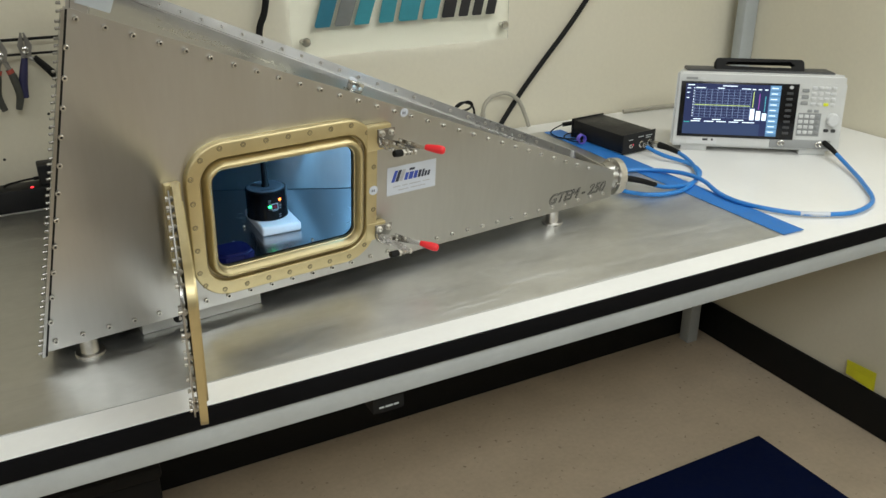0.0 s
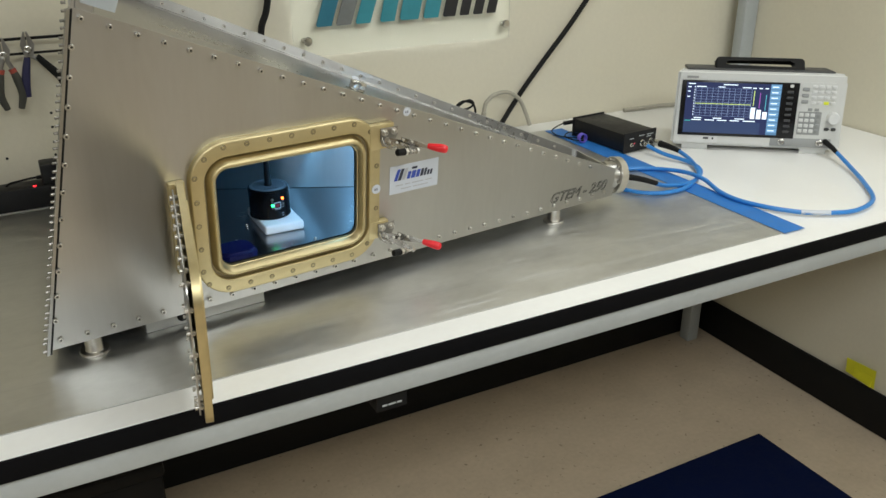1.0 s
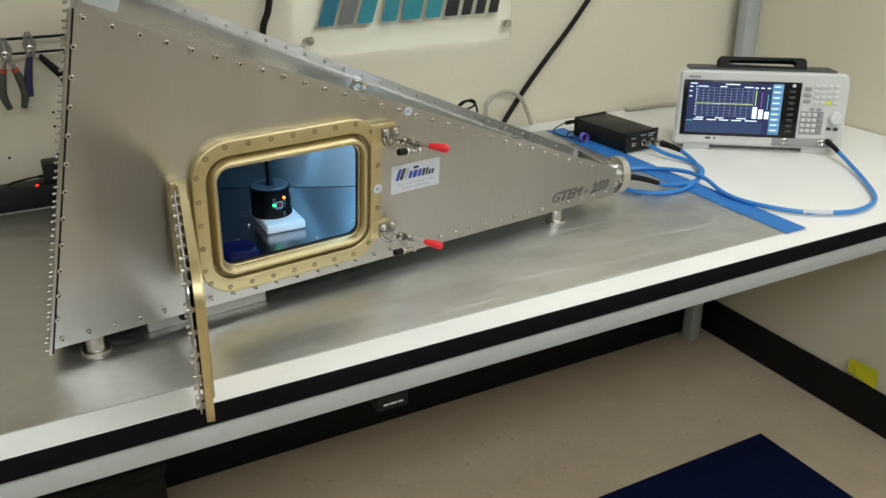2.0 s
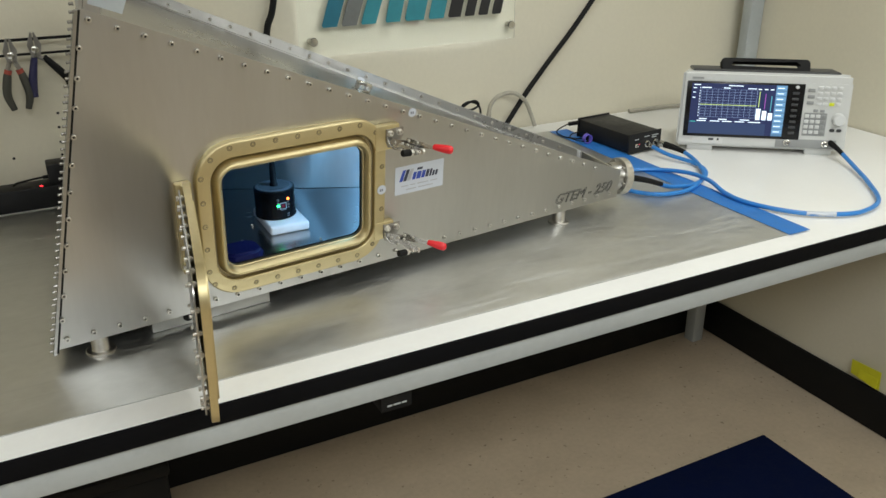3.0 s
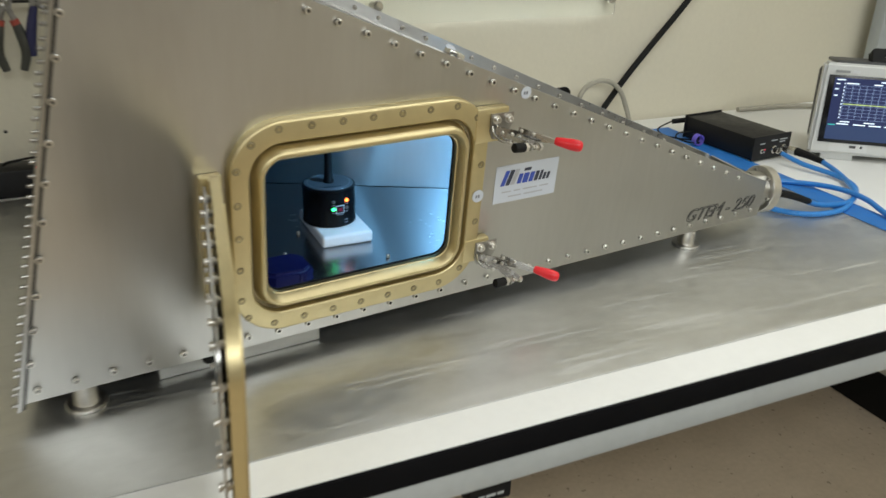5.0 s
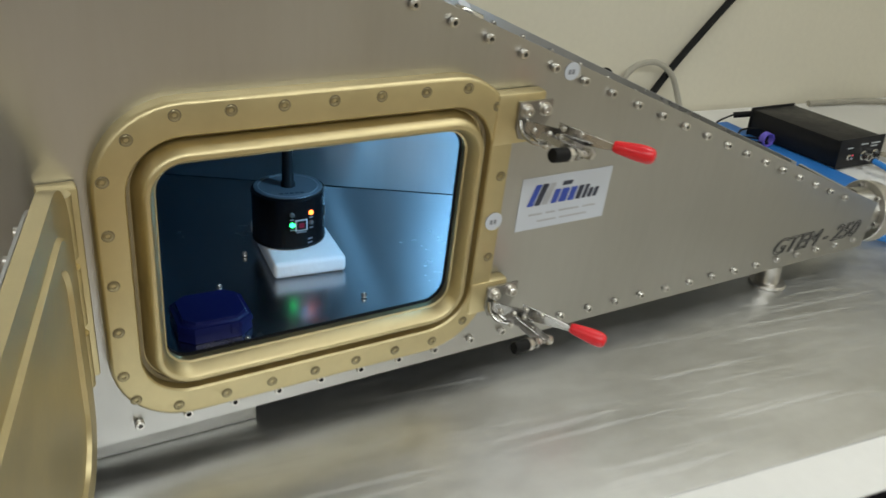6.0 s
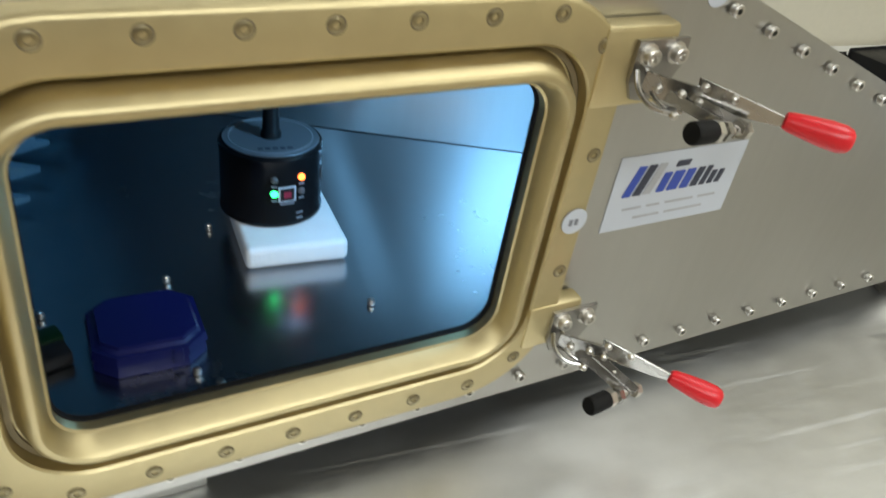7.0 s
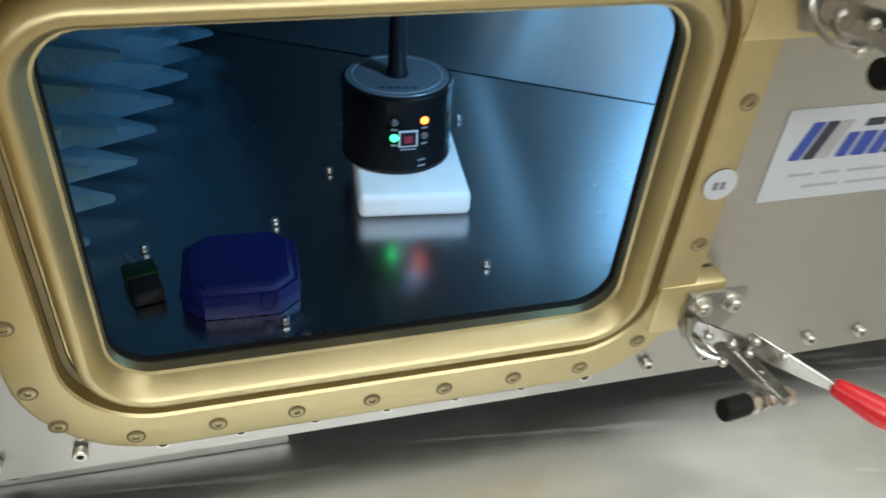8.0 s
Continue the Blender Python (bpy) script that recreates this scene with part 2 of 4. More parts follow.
# ---------------------------------------------------------------- room
XR, YB = 2.012, 1.645
solid("floor", span(-3.2, 2.15, -3.0, 1.8, -0.1, 0), FLOOR, "tan speckled vinyl floor, worn", "floor", kind="structure")
solid("wall_north", span(-3.2, XR, YB, YB + 0.14, 0.0, 2.6), WALL, "cream painted wall behind the bench", "wall", kind="structure")
solid("wall_east", span(XR, XR + 0.14, -3.0, YB + 0.14, 0.0, 2.6), WALL, "cream painted side wall", "wall", kind="structure")
# Unseen south wall, made dark brown to dim the panel's reflections.
solid("wall_south", span(-3.2, XR + 0.14, -3.14, -3.0, 0.0, 2.6), WALL_B, "plain dark brown wall out of view", "wall", kind="structure")
# Unseen west wall, kept cream to throw light on the hatch door.
solid("wall_west", span(-3.34, -3.2, -3.14, YB + 0.14, 0.0, 2.6), WALL, "plain cream end wall out of view", "wall", kind="structure")
solid("ceiling", span(-3.34, XR + 0.14, -3.14, YB + 0.14, 2.6, 2.7), CEILING, "white plain ceiling", "ceiling", kind="structure")
solid("baseboard", span(-3.2, XR, YB - 0.012, YB - 0.001, 0.001, 0.125, 0.004), RUBBER, "black rubber wall base", "baseboard", kind="structure")
solid("baseboard", span(XR - 0.012, XR - 0.001, -3.0, YB - 0.013, 0.001, 0.128, 0.004), RUBBER, "black rubber wall base", "baseboard", kind="structure")

# bench
bench = thing("workbench", pose(0.4, 1.16, 0), "long white laminate workbench with black edge and grey steel frame", "workbench")
bi = bench.matrix_world.inverted()


def bench_part(name, bm, mat, label=""):
    bmesh.ops.transform(bm, matrix=bi, verts=bm.verts)
    return part(name, bm, mat, bench, label)


BX0, BX1, BY0, BY1 = -1.35, 2.008, 0.692, 1.635
bench_part("worktop", span(BX0, BX1, BY0 + 0.003, BY1, TABLE - 0.03, TABLE, 0.0015), LAMINATE, "white laminate worktop")
bench_part("edge_band", span(BX0, BX1, BY0 - 0.002, BY0 + 0.0028, TABLE - 0.031, TABLE - 0.001, 0.001), BLACK_EDGE, "black edge band")
bench_part("front_rail", span(BX0, BX1, BY0 + 0.006, BY0 + 0.05, TABLE - 0.07, TABLE - 0.0305, 0.003), GREY_PAINT, "grey steel front rail")
bench_part("rear_rail", span(BX0, BX1, BY1 - 0.07, BY1 - 0.03, TABLE - 0.075, TABLE - 0.0305, 0.002), GREY_PAINT)
bench_part("side_rail", span(BX1 - 0.05, BX1 - 0.01, BY0 + 0.0505, BY1 - 0.0705, TABLE - 0.075, TABLE - 0.0305, 0.002), GREY_PAINT)
for lx in (BX0 + 0.05, 1.92):
    bench_part("leg", span(lx - 0.022, lx + 0.022, BY1 - 0.068, BY1 - 0.026, 0, TABLE - 0.0755, 0.003), GREY_PAINT)
bench_part("upright_post", span(1.958, 2.010, 1.57, 1.605, TABLE + 0.001, 2.1, 0.004), GREY_PAINT, "grey steel upright post")
solid("steel_sheet", span(-1.3, 1.262, 0.745, 1.56, TABLE + 0.0005, TABLE + 0.0025, 0.0006), STEEL, "worn grey steel sheet lying on the worktop", "sheet")
solid("floor_mat", span(0.55, 1.70, -0.1, 1.066, 0.0005, 0.012, 0.004), MAT, "navy blue rubber floor mat", "mat")
tape = thing("blue_tape", pose(1.28, 1.1, TABLE), "strip of blue masking tape holding the edge of the steel sheet", "tape")
part("strip", span(-0.035, 0.02, -0.36, 0.45, 0.003, 0.0036), TAPE, tape)

# ---------------------------------------------------------------- test cell: a tapering metal box
EX, EZ = Vector((0.99311, 0.11722, 0.0)), Vector((0.01091, -0.09247, 0.99566))
EY = EZ.cross(EX).normalized()
GT = Matrix((
    (EX.x, EY.x, EZ.x, 0.0),
    (EX.y, EY.y, EZ.y, 0.88786),
    (EX.z, EY.z, EZ.z, TABLE),
    (0, 0, 0, 1)))
GI = GT.inverted()
FLOOR_IN = 0.90           # inside floor
TIP = 1.045               # where the taper is cut off
HC = (0.3306, 0.1728)     # centre of the hatch
HW, HH, HR = 0.1143, 0.0780, 0.018
KZ = 1.12                 # the surround is wider above and below

cell = thing("test_cell", GT, "tapering brushed aluminium test cell with a gold hatch standing open", "test chamber")


def front_y(x, z):
    return 0.96696 + 0.11804 * x - 0.09417 * z


def rear_y(x):
    return 1.065 + 0.385 * (1.19 - x)


def end_x(y, z):
    return -0.032 + 0.208 * (z - 0.87) + 0.133 * (y - 0.89)


def edge_z(x, y):
    return 1.347 - 0.409 * (x - 0.133 * (y - 0.92))


def L(x, y, z):
    return GI @ Vector((x, y, z))


def cell_part(name, bm, mat, label="", local=True, parent=None):
    if not local:
        bmesh.ops.transform(bm, matrix=GI, verts=bm.verts)
    return part(name, bm, mat, parent or cell, label)


def top_v(u):
    return 0.4855 - 0.408 * (u - 0.073)


hole = [(HC[0] + x, HC[1] + z) for x, z in round_rect(HW + 0.013, HH + 0.013 * KZ, HR + 0.013)]
cell_part("front_panel", plate([(-0.0355, 0.030), (TIP, 0.030), (TIP, top_v(TIP)), (0.0595, top_v(0.0595))], 0, 0.003, hole), ALU,
                  "brushed aluminium side panel")


def corner_prism(pts, shift):
    """A plate from world corners, thickened by a world vector."""
    s = Vector(shift)
    return hull_prism([Vector(p) for p in pts], [Vector(p) + s for p in pts])


# rear side, top, bottom and end plates
ry0, ry1 = rear_y(0.03), rear_y(1.03)
xa = end_x(ry0, 0.87)
xt = 0.145
cell_part("rear_panel", corner_prism([(xa, rear_y(xa), 0.87), (1.03, ry1, 0.87), (1.03, ry1, edge_z(1.03, ry1)), (xt, rear_y(xt), edge_z(xt, rear_y(xt)))],
                                     (0.0, 0.003, 0)), ALU_IN, local=False)
DROP = 0.022
fy = front_y(0.07, 1.3) + 0.004
cell_part("top_plate", corner_prism([(0.075, fy, edge_z(0.075, fy) - DROP), (1.02, front_y(1.02, 0.93) + 0.004, edge_z(1.02, 1.0) - DROP),
                                     (1.02, rear_y(1.02) - 0.001, edge_z(1.02, rear_y(1.02)) - DROP), (xt, rear_y(xt) - 0.001, edge_z(xt, rear_y(xt)) - DROP)],
                                    (0, 0, -0.003)), ALU_TOP, "bright sheet aluminium top plate", local=False)
cell_part("rear_flange", corner_prism([(xt + 0.005, rear_y(xt) - 0.0045, edge_z(xt, rear_y(xt)) - DROP + 0.0005), (1.02, rear_y(1.02) - 0.0045, edge_z(1.02, rear_y(1.02)) - DROP + 0.0005),
                                       (1.02, rear_y(1.02) - 0.0045, edge_z(1.02, rear_y(1.02)) - 0.001), (xt + 0.005, rear_y(xt) - 0.0045, edge_z(xt, rear_y(xt)) - 0.001)],
                                      (0, 0.003, 0)), ALU_TOP, local=False)
cell_part("bottom_plate", corner_prism([(0.0, front_y(0, FLOOR_IN) + 0.0045, FLOOR_IN), (1.02, front_y(1.02, FLOOR_IN) + 0.0045, FLOOR_IN),
                                        (1.02, rear_y(1.02) - 0.001, FLOOR_IN), (end_x(ry0, FLOOR_IN), rear_y(end_x(ry0, FLOOR_IN)) - 0.001, FLOOR_IN)],
                                       (0, 0, -0.003)), INNER, "dull metal floor inside the cell", local=False)
zt = 1.352
END_SHIFT = 0.013                              # the end plate leans in a little more towards its top
e0 = [(end_x(0.885, 0.866), front_y(-0.03, 0.866) + 0.001, 0.866), (end_x(1.5, 0.866), rear_y(end_x(1.5, 0.866)) + 0.012, 0.866)]
e1 = [(end_x(rear_y(0.15), zt) + END_SHIFT, rear_y(0.15) + 0.012, zt), (end_x(0.85, zt) + END_SHIFT, front_y(0.068, zt) + 0.001, zt)]
cell_part("end_plate", corner_prism([*e0, *e1], (-0.004, 0, 0.001)), ALU, "flat end plate with a wide rim of screws", local=False)
lip = [(end_x(0.89, 0.872) + 0.0004, front_y(-0.03, 0.872) + 0.0034, 0.872), (end_x(0.95, 0.872) + 0.0004, front_y(-0.03, 0.872) + 0.05, 0.872)]
lip += [(end_x(0.92, 1.335) + 0.0125, front_y(0.07, 1.335) + 0.05, 1.335), (end_x(0.86, 1.335) + 0.0125, front_y(0.07, 1.335) + 0.0034, 1.335)]
cell_part("inner_corner", corner_prism(lip, (0.020, 0.0, 0)), ALU, local=False)
cell_part("tip_plate", corner_prism([(1.035, front_y(1.035, 0.9) + 0.004, 0.872), (1.035, rear_y(1.035) - 0.001, 0.872),
                                     (1.035, rear_y(1.035) - 0.001, 0.935), (1.035, front_y(1.035, 0.93) + 0.004, 0.93)], (-0.004, 0, 0)), ALU, local=False)
seam = [(x, rear_y(x) - 0.0052, edge_z(x, rear_y(x)) - DROP + 0.0012) for x in (xt + 0.006, 0.4, 0.7, 1.018)]
cell_part("bend", sweep([L(*p) for p in seam], 0.0018, 8, smooth=False), ALU_TOP, "bright folded edge")
# inner septum plate
cell_part("septum", corner_prism([(0.24, front_y(0.24, 1.15) + 0.05, 1.20), (0.98, 0.99 + 0.03, 0.925), (0.98, 1.07, 0.925), (0.24, rear_y(0.24) - 0.07, 1.20)],
                                 (0, 0, 0.003)), ALU_TOP, "thin metal plate inside the cell", local=False)

# inner rear wall, standing a hair above the floor so that a dark joint shows
cell_part("inner_wall", corner_prism([(0.11, 1.4440, FLOOR_IN + 0.0008), (0.96, 1.0403, FLOOR_IN + 0.0008), (0.96, 1.0403, 0.935), (0.11, 1.4440, 1.275)],
                                     (0.0013, 0.0027, 0)), ALU_IN, "brushed aluminium inner wall", local=False)

# hatch surround, turned from one profile
profile = [(0.0395, 0.0), (0.0395, 0.0085), (0.0391, 0.0104), (0.0382, 0.0115), (0.0370, 0.012), (0.0200, 0.012), (0.0190, 0.0108), (0.0187, 0.003), (0.0150, 0.002), (0.0108, 0.0148),
           (0.0095, 0.0163), (0.0082, 0.0168), (0.0062, 0.0166), (0.0048, 0.0152), (0.0014, 0.0060), (0.0002, 0.0052), (0.0002, -0.0035), (0.0125, -0.0035), (0.0125, 0.0)]
loops = [[Vector((HC[0] + x, -d, HC[1] + z)) for x, z in round_rect(HW + g, HH + g * KZ, HR + g, 10)] for g, d in profile]
surround = cell_part("hatch_surround", ring_loft(loops, close=True)[0], GOLD, "gold chromated hatch frame with rounded corners")
gasket = [[Vector((HC[0] + x, -d, HC[1] + z)) for x, z in round_rect(HW + g, HH + g * KZ, HR + g, 10)]
          for g, d in ((0.0184, 0.0026), (0.0184, 0.0046), (0.0158, 0.0046), (0.0158, 0.0026))]
part("gasket", ring_loft(gasket, close=True)[0], material("woven_gasket", (0.30, 0.25, 0.16), 0.7, 0.3, 0.2, 60), surround, "brown woven gasket")
# Black ring for the dark gap; it also hides the lamplit inner lip.
edge_ring = [[Vector((HC[0] + x, -d, HC[1] + z)) for x, z in round_rect(HW + g, HH + g * KZ, HR + g, 10)]
             for g, d in ((0.0001, 0.0002), (-0.0005, -0.0002), (-0.0005, -0.0034), (0.0001, -0.0034))]
part("dark_edge_ring", ring_loft(edge_ring, close=True)[0], RUBBER, surround, "black ring added to darken the edge of the hatch opening")
for v0, v1, u1 in ((0.2375, 0.2795, 0.508), (0.080, 0.1115, 0.501)):
    part("clamp_tab", span(0.4635, u1, -0.0135, -0.0005, v0, v1, 0.003), GOLD, surround)

# screws
# Shade in sockets, holes and screw gaps, put into these two colours.
RECESS_SHADE = material("recess_shade", (0.01, 0.01, 0.01), 0.8)
SCREW_SHADE = material("brown_screw_shade", (0.20, 0.16, 0.09), 0.7)


def cap_screw_mesh():
    bm = lathe([(0.0018, 0.0), (0.0018, 0.0012), (0.0034, 0.0013), (0.0036, 0.0048), (0.0031, 0.0054), (0.0017, 0.0054), (0.0017, 0.0032), (0.0, 0.0030)], 12)
    me = finish(bm)
    me.materials.append(SCREW)
    me.materials.append(RECESS_SHADE)
    for p in me.polygons:
        c = p.center
        if math.hypot(c.x, c.y) < 0.0016 and c.z < 0.0045:
            p.material_index = 1
    return me


def flat_screw_mesh():
    bm = lathe([(0.0047, 0.0), (0.0047, 0.0002), (0.0038, 0.0002), (0.0037, 0.0005), (0.0032, 0.0008), (0.0018, 0.0008), (0.0016, -0.0004), (0.0, -0.0006)], 16)
    me = finish(bm)
    me.materials.append(material("gold_screw", (0.36, 0.31, 0.19), 0.35, 1.0, 0.1, 60, per_object=0.15))
    me.materials.append(SCREW_SHADE)
    for p in me.polygons:
        if math.hypot(p.center.x, p.center.y) < 0.0018 or math.hypot(p.center.x, p.center.y) > 0.0040:
            p.material_index = 1
    return me


def set_screw_mesh():
    me = finish(lathe([(0.0036, 0.0), (0.0036, 0.0028), (0.0033, 0.0032), (0.0020, 0.0032), (0.0019, 0.0012), (0.0, 0.0010)], 12))
    me.materials.append(SCREW)
    me.materials.append(RECESS_SHADE)
    for p in me.polygons:
        if math.hypot(p.center.x, p.center.y) < 0.0020:
            p.material_index = 1
    return me


CAP, FLAT, SET = cap_screw_mesh(), flat_screw_mesh(), set_screw_mesh()
OUT = pose(0, 0, 0, 90, 0, 0)                    # z of the screw turned to the front


def screw_at(me, u, v, d, parent=cell, turn=0, scale=1.0):
    ob = new("screw", me)
    ob.parent = parent
    ob.matrix_local = Matrix.Translation((u, d, v)) @ OUT @ pose(0, 0, 0, 0, 0, turn) @ Matrix.Scale(scale, 4)
    return ob


rnd = random.Random(4)
for i in range(29):
    u = 0.0701 + i * 0.0321
    screw_at(CAP, u, top_v(u) - 0.0106, 0, turn=rnd.uniform(0, 60))
foot_row = [-0.0203 + i * 0.0356 for i in range(15)] + [0.4781 + 0.0338 * k for k in range(1, 17)]
for u in foot_row:
    below_hatch = 0.22 < u < 0.46
    screw_at(SET if below_hatch else CAP, u, 0.0422 if below_hatch else 0.0447, 0, turn=rnd.uniform(0, 60))
for i in range(11):
    v = 0.0768 + i * 0.03667
    screw_at(CAP, -0.0355 + (v - 0.03) * 0.2085 + 0.0038, v, 0, turn=rnd.uniform(0, 60))
# screws of the hatch surround: seven above and below, five on each side, one in each corner
spots = [(0.0022 + x * 0.0346, 0.1128) for x in range(-3, 4)] + [(-0.0045 + x * 0.0353, -0.1118) for x in range(-3, 4)]
spots += [(x * 0.1462, z * 0.0372) for x in (-1, 1) for z in range(-2, 3) if (x, z) != (1, 0)]
spots += [(-0.1305, 0.1000), (0.1340, 0.0965), (-0.1395, -0.0975), (0.1300, -0.0980)]
for du, dv in spots:
    screw_at(FLAT, HC[0] + du, HC[1] + 0.0008 + dv, -0.012, surround, rnd.uniform(0, 60), 0.88)
# nuts of the rear flange and screw ends on the end rim
for i in range(24):
    x = 0.20 + i * 0.034
    y = rear_y(x)
    p = L(x, y - 0.0048, edge_z(x, y) - 0.010)
    screw_at(CAP, p.x, p.z, p.y, turn=rnd.uniform(0, 60), scale=0.9)
side = finish(lathe([(0.0, 0.0), (0.0030, 0.0), (0.0030, 0.0018), (0.0020, 0.0020), (0.0020, 0.0032), (0.0027, 0.0034), (0.0027, 0.0066), (0.0022, 0.0072), (0.0, 0.0072)], 10))
side.materials.append(TOOL)
def edge_u(v):
    return -0.0355 + (v - 0.03) * 0.2085


def rim_strip(o0, o1, d0, d1):
    """An upright strip along the panel's end, between two offsets from its edge."""
    ring = [[Vector((edge_u(v) - o, d, v)) for o, d in ((o0, d0), (o1, d0), (o1, d1), (o0, d1))] for v in (0.024, 0.488)]
    return hull_prism(ring[0], ring[1])


# Black strip laid on to draw the dark gap beside the end flange.
cell_part("rim_gap_strip", rim_strip(-0.0030, -0.0002, -0.0012, -0.0002), RUBBER, "black strip drawn for the dark gap in the end joint")
cell_part("end_flange_strip", rim_strip(0.0003, 0.0042, -0.0030, 0.004), ALU_TOP, "bright end flange edge")
for i in range(48):
    z = 0.872 + i * 0.0098 + rnd.uniform(-0.0012, 0.0012)
    y = front_y(-0.03, z) + 0.0035 + (0.0, 0.004)[i % 2]
    ob = new("screw_head", side)
    ob.parent = cell
    p = L(0, y, z)
    p.x = edge_u(p.z) - 0.0042
    ob.matrix_local = Matrix.Translation(p) @ pose(0, 0, 0, 0, -90, 0) @ Matrix.Scale(0.72, 4)
# white round seals
for u, v, d, r in ((0.4765, 0.1705, -0.0124, 0.0080), (0.5385, 0.2880, -0.0004, 0.0074)):
    seal = solid("round_sticker", lathe([(0, 0.0003), (r, 0.0003), (r, 0.0)], 24), PAPER, "small white round seal stuck to the metal", "sticker",
                 GT @ Matrix.Translation((u, d, v)) @ OUT)
    for i in range(2):
        part("mark", span(-0.0035 + i * 0.0035, -0.0012 + i * 0.0035, -0.0025, 0.0015, 0.0003, 0.0005), INK, seal)

# feet, end flange, bracket on top
foot_mesh = finish(lathe([(0, 0), (0.0200, 0), (0.0208, 0.001), (0.0208, 0.0042), (0.0200, 0.005), (0.0130, 0.0052), (0.0125, 0.0060), (0.0125, 0.030), (0.0, 0.030)], 28))
for x, y in ((0.022, 0.902), (0.892, 1.002), (0.10, 1.33), (0.885, 1.11)):
    z0 = TABLE + 0.0026
    o = part("foot", foot_mesh, SCREW, cell, "polished steel foot")
    o.matrix_local = GI @ pose(x, y, z0) @ Matrix.Diagonal((1, 1, (0.8695 - z0) / 0.030, 1))
AX = GI @ look((1.060, 1.040, 0.901), (0.0, 1.09, 1.05))
flange = part("end_flange", lathe([(0, 0.0), (0.0375, 0.0), (0.0385, 0.001), (0.0385, 0.016), (0.0375, 0.017), (0.020, 0.017), (0.020, 0.024), (0.020, 0.027), (0.010, 0.030), (0.010, 0.036), (0, 0.036)], 40), SCREW,
              cell, "round bright end flange")
flange.matrix_local = AX
part("neck", lathe([(0.027, -0.024), (0.030, -0.0005), (0, -0.0005)], 24), ALU, flange)
for k in range(6):
    a = radians(60 * k + 12)
    o = new("screw", CAP)
    o.parent = flange
    o.matrix_local = Matrix.Translation((0.0315 * math.cos(a), 0.0315 * math.sin(a), 0.0)) @ pose(0, 0, 0, 180, 0, 0)
lug = part("top_bracket", span(-0.014, 0.014, -0.02, 0.02, 0, 0.003, 0.001), CHROME, cell, "bright steel bracket")
lug.matrix_local = GI @ pose(0.523, 1.10, edge_z(0.523, 1.1) - DROP + 0.003, 0, 22, -6)
part("bracket_block", span(-0.012, 0.012, -0.011, 0.013, 0.0032, 0.0200, 0.0025), CHROME, lug)
for x in (-0.006, 0.006):
    part("bracket_screw", lathe([(0, 0), (0.0034, 0), (0.0034, 0.003), (0.0018, 0.0032), (0.0018, 0.0015), (0, 0.0015)], 12), SCREW, lug, m=Matrix.Translation((x, -0.0112, 0.011)) @ OUT)
part("bracket_ear", lathe([(0, 0), (0.0070, 0), (0.0070, 0.0012), (0, 0.0012)], 20), PAPER, lug, "white round ear", m=Matrix.Translation((-0.006, 0.006, 0.0203)) @ pose(0, 0, 0, 25, 0, 0))

# hatch door, standing open, with a thin outer skin on spacers
HP = Vector((0.160, -0.014, 0.0))                  # hinge line in panel places
DOOR = Matrix.Translation(HP) @ pose(0, 0, 0, 0, 0, -105.5)
hatch = part("hatch_door", plate([(x + 0.158, z + 0.1615) for x, z in round_rect(0.147, 0.108, 0.042, 10)], -0.003, 0.006, bevel=0.004, seg=3), GOLD, cell,
             "gold chromated hatch door standing open")
hatch.matrix_local = DOOR
part("door_skin", plate([(x + 0.158, z + 0.1615) for x, z in round_rect(0.138, 0.099, 0.036, 8)], -0.0090, -0.0072), ALU_TOP, hatch, "thin aluminium outer skin on spacers")
step = [[Vector((0.158 + x, d, 0.1615 + z)) for x, z in round_rect(0.116 + g, 0.079 + g, 0.03, 8)] for g, d in ((0.008, 0.0061), (0.007, 0.009), (-0.005, 0.009), (-0.006, 0.0061))]
part("door_rim", ring_loft(step, close=True)[0], GOLD, hatch)
SPACER = finish(lathe([(0, 0), (0.0022, 0), (0.0022, 0.0012), (0.0034, 0.0014), (0.0034, 0.0039), (0, 0.0039)], 10))
dway = round_rect(0.131, 0.092, 0.032, 5)
for k in range(len(dway)):
    a, b = dway[k], dway[(k + 1) % len(dway)]
    reps = max(1, round(math.dist(a, b) / 0.03))
    if reps == 1 and k % 3:
        continue
    for j in range(reps):
        f = j / reps
        screw_at(CAP, 0.158 + a[0] + f * (b[0] - a[0]), 0.1615 + a[1] + f * (b[1] - a[1]), -0.0090, hatch, rnd.uniform(0, 60), 0.8)
        spacer = part("spacer", SPACER, SCREW, hatch)
        spacer.matrix_local = Matrix.Translation((0.158 + a[0] + f * (b[0] - a[0]), -0.0031, 0.1615 + a[1] + f * (b[1] - a[1]))) @ OUT
hinge = part("hinge", span(0.148, 0.1705, -0.0125, -0.0005, 0.105, 0.247, 0.002), GOLD, cell, "gold hinge block")
for v0 in (0.105, 0.155, 0.205):
    part("knuckle", lathe([(0, 0), (0.006, 0), (0.006, 0.042), (0, 0.042)], 16, m=Matrix.Translation((0.160, -0.0185, v0))), GOLD, hinge)

# panel stickers and engraved marking
text_mesh("GTEM - 250", 0.029, LET, cell, Matrix.Translation((0.872, -0.0003, 0.050)) @ OUT, "engraved_marking", 0.0002, 0.35, 0.150, 0.0, label="dark engraved model marking", outline=0.0006)


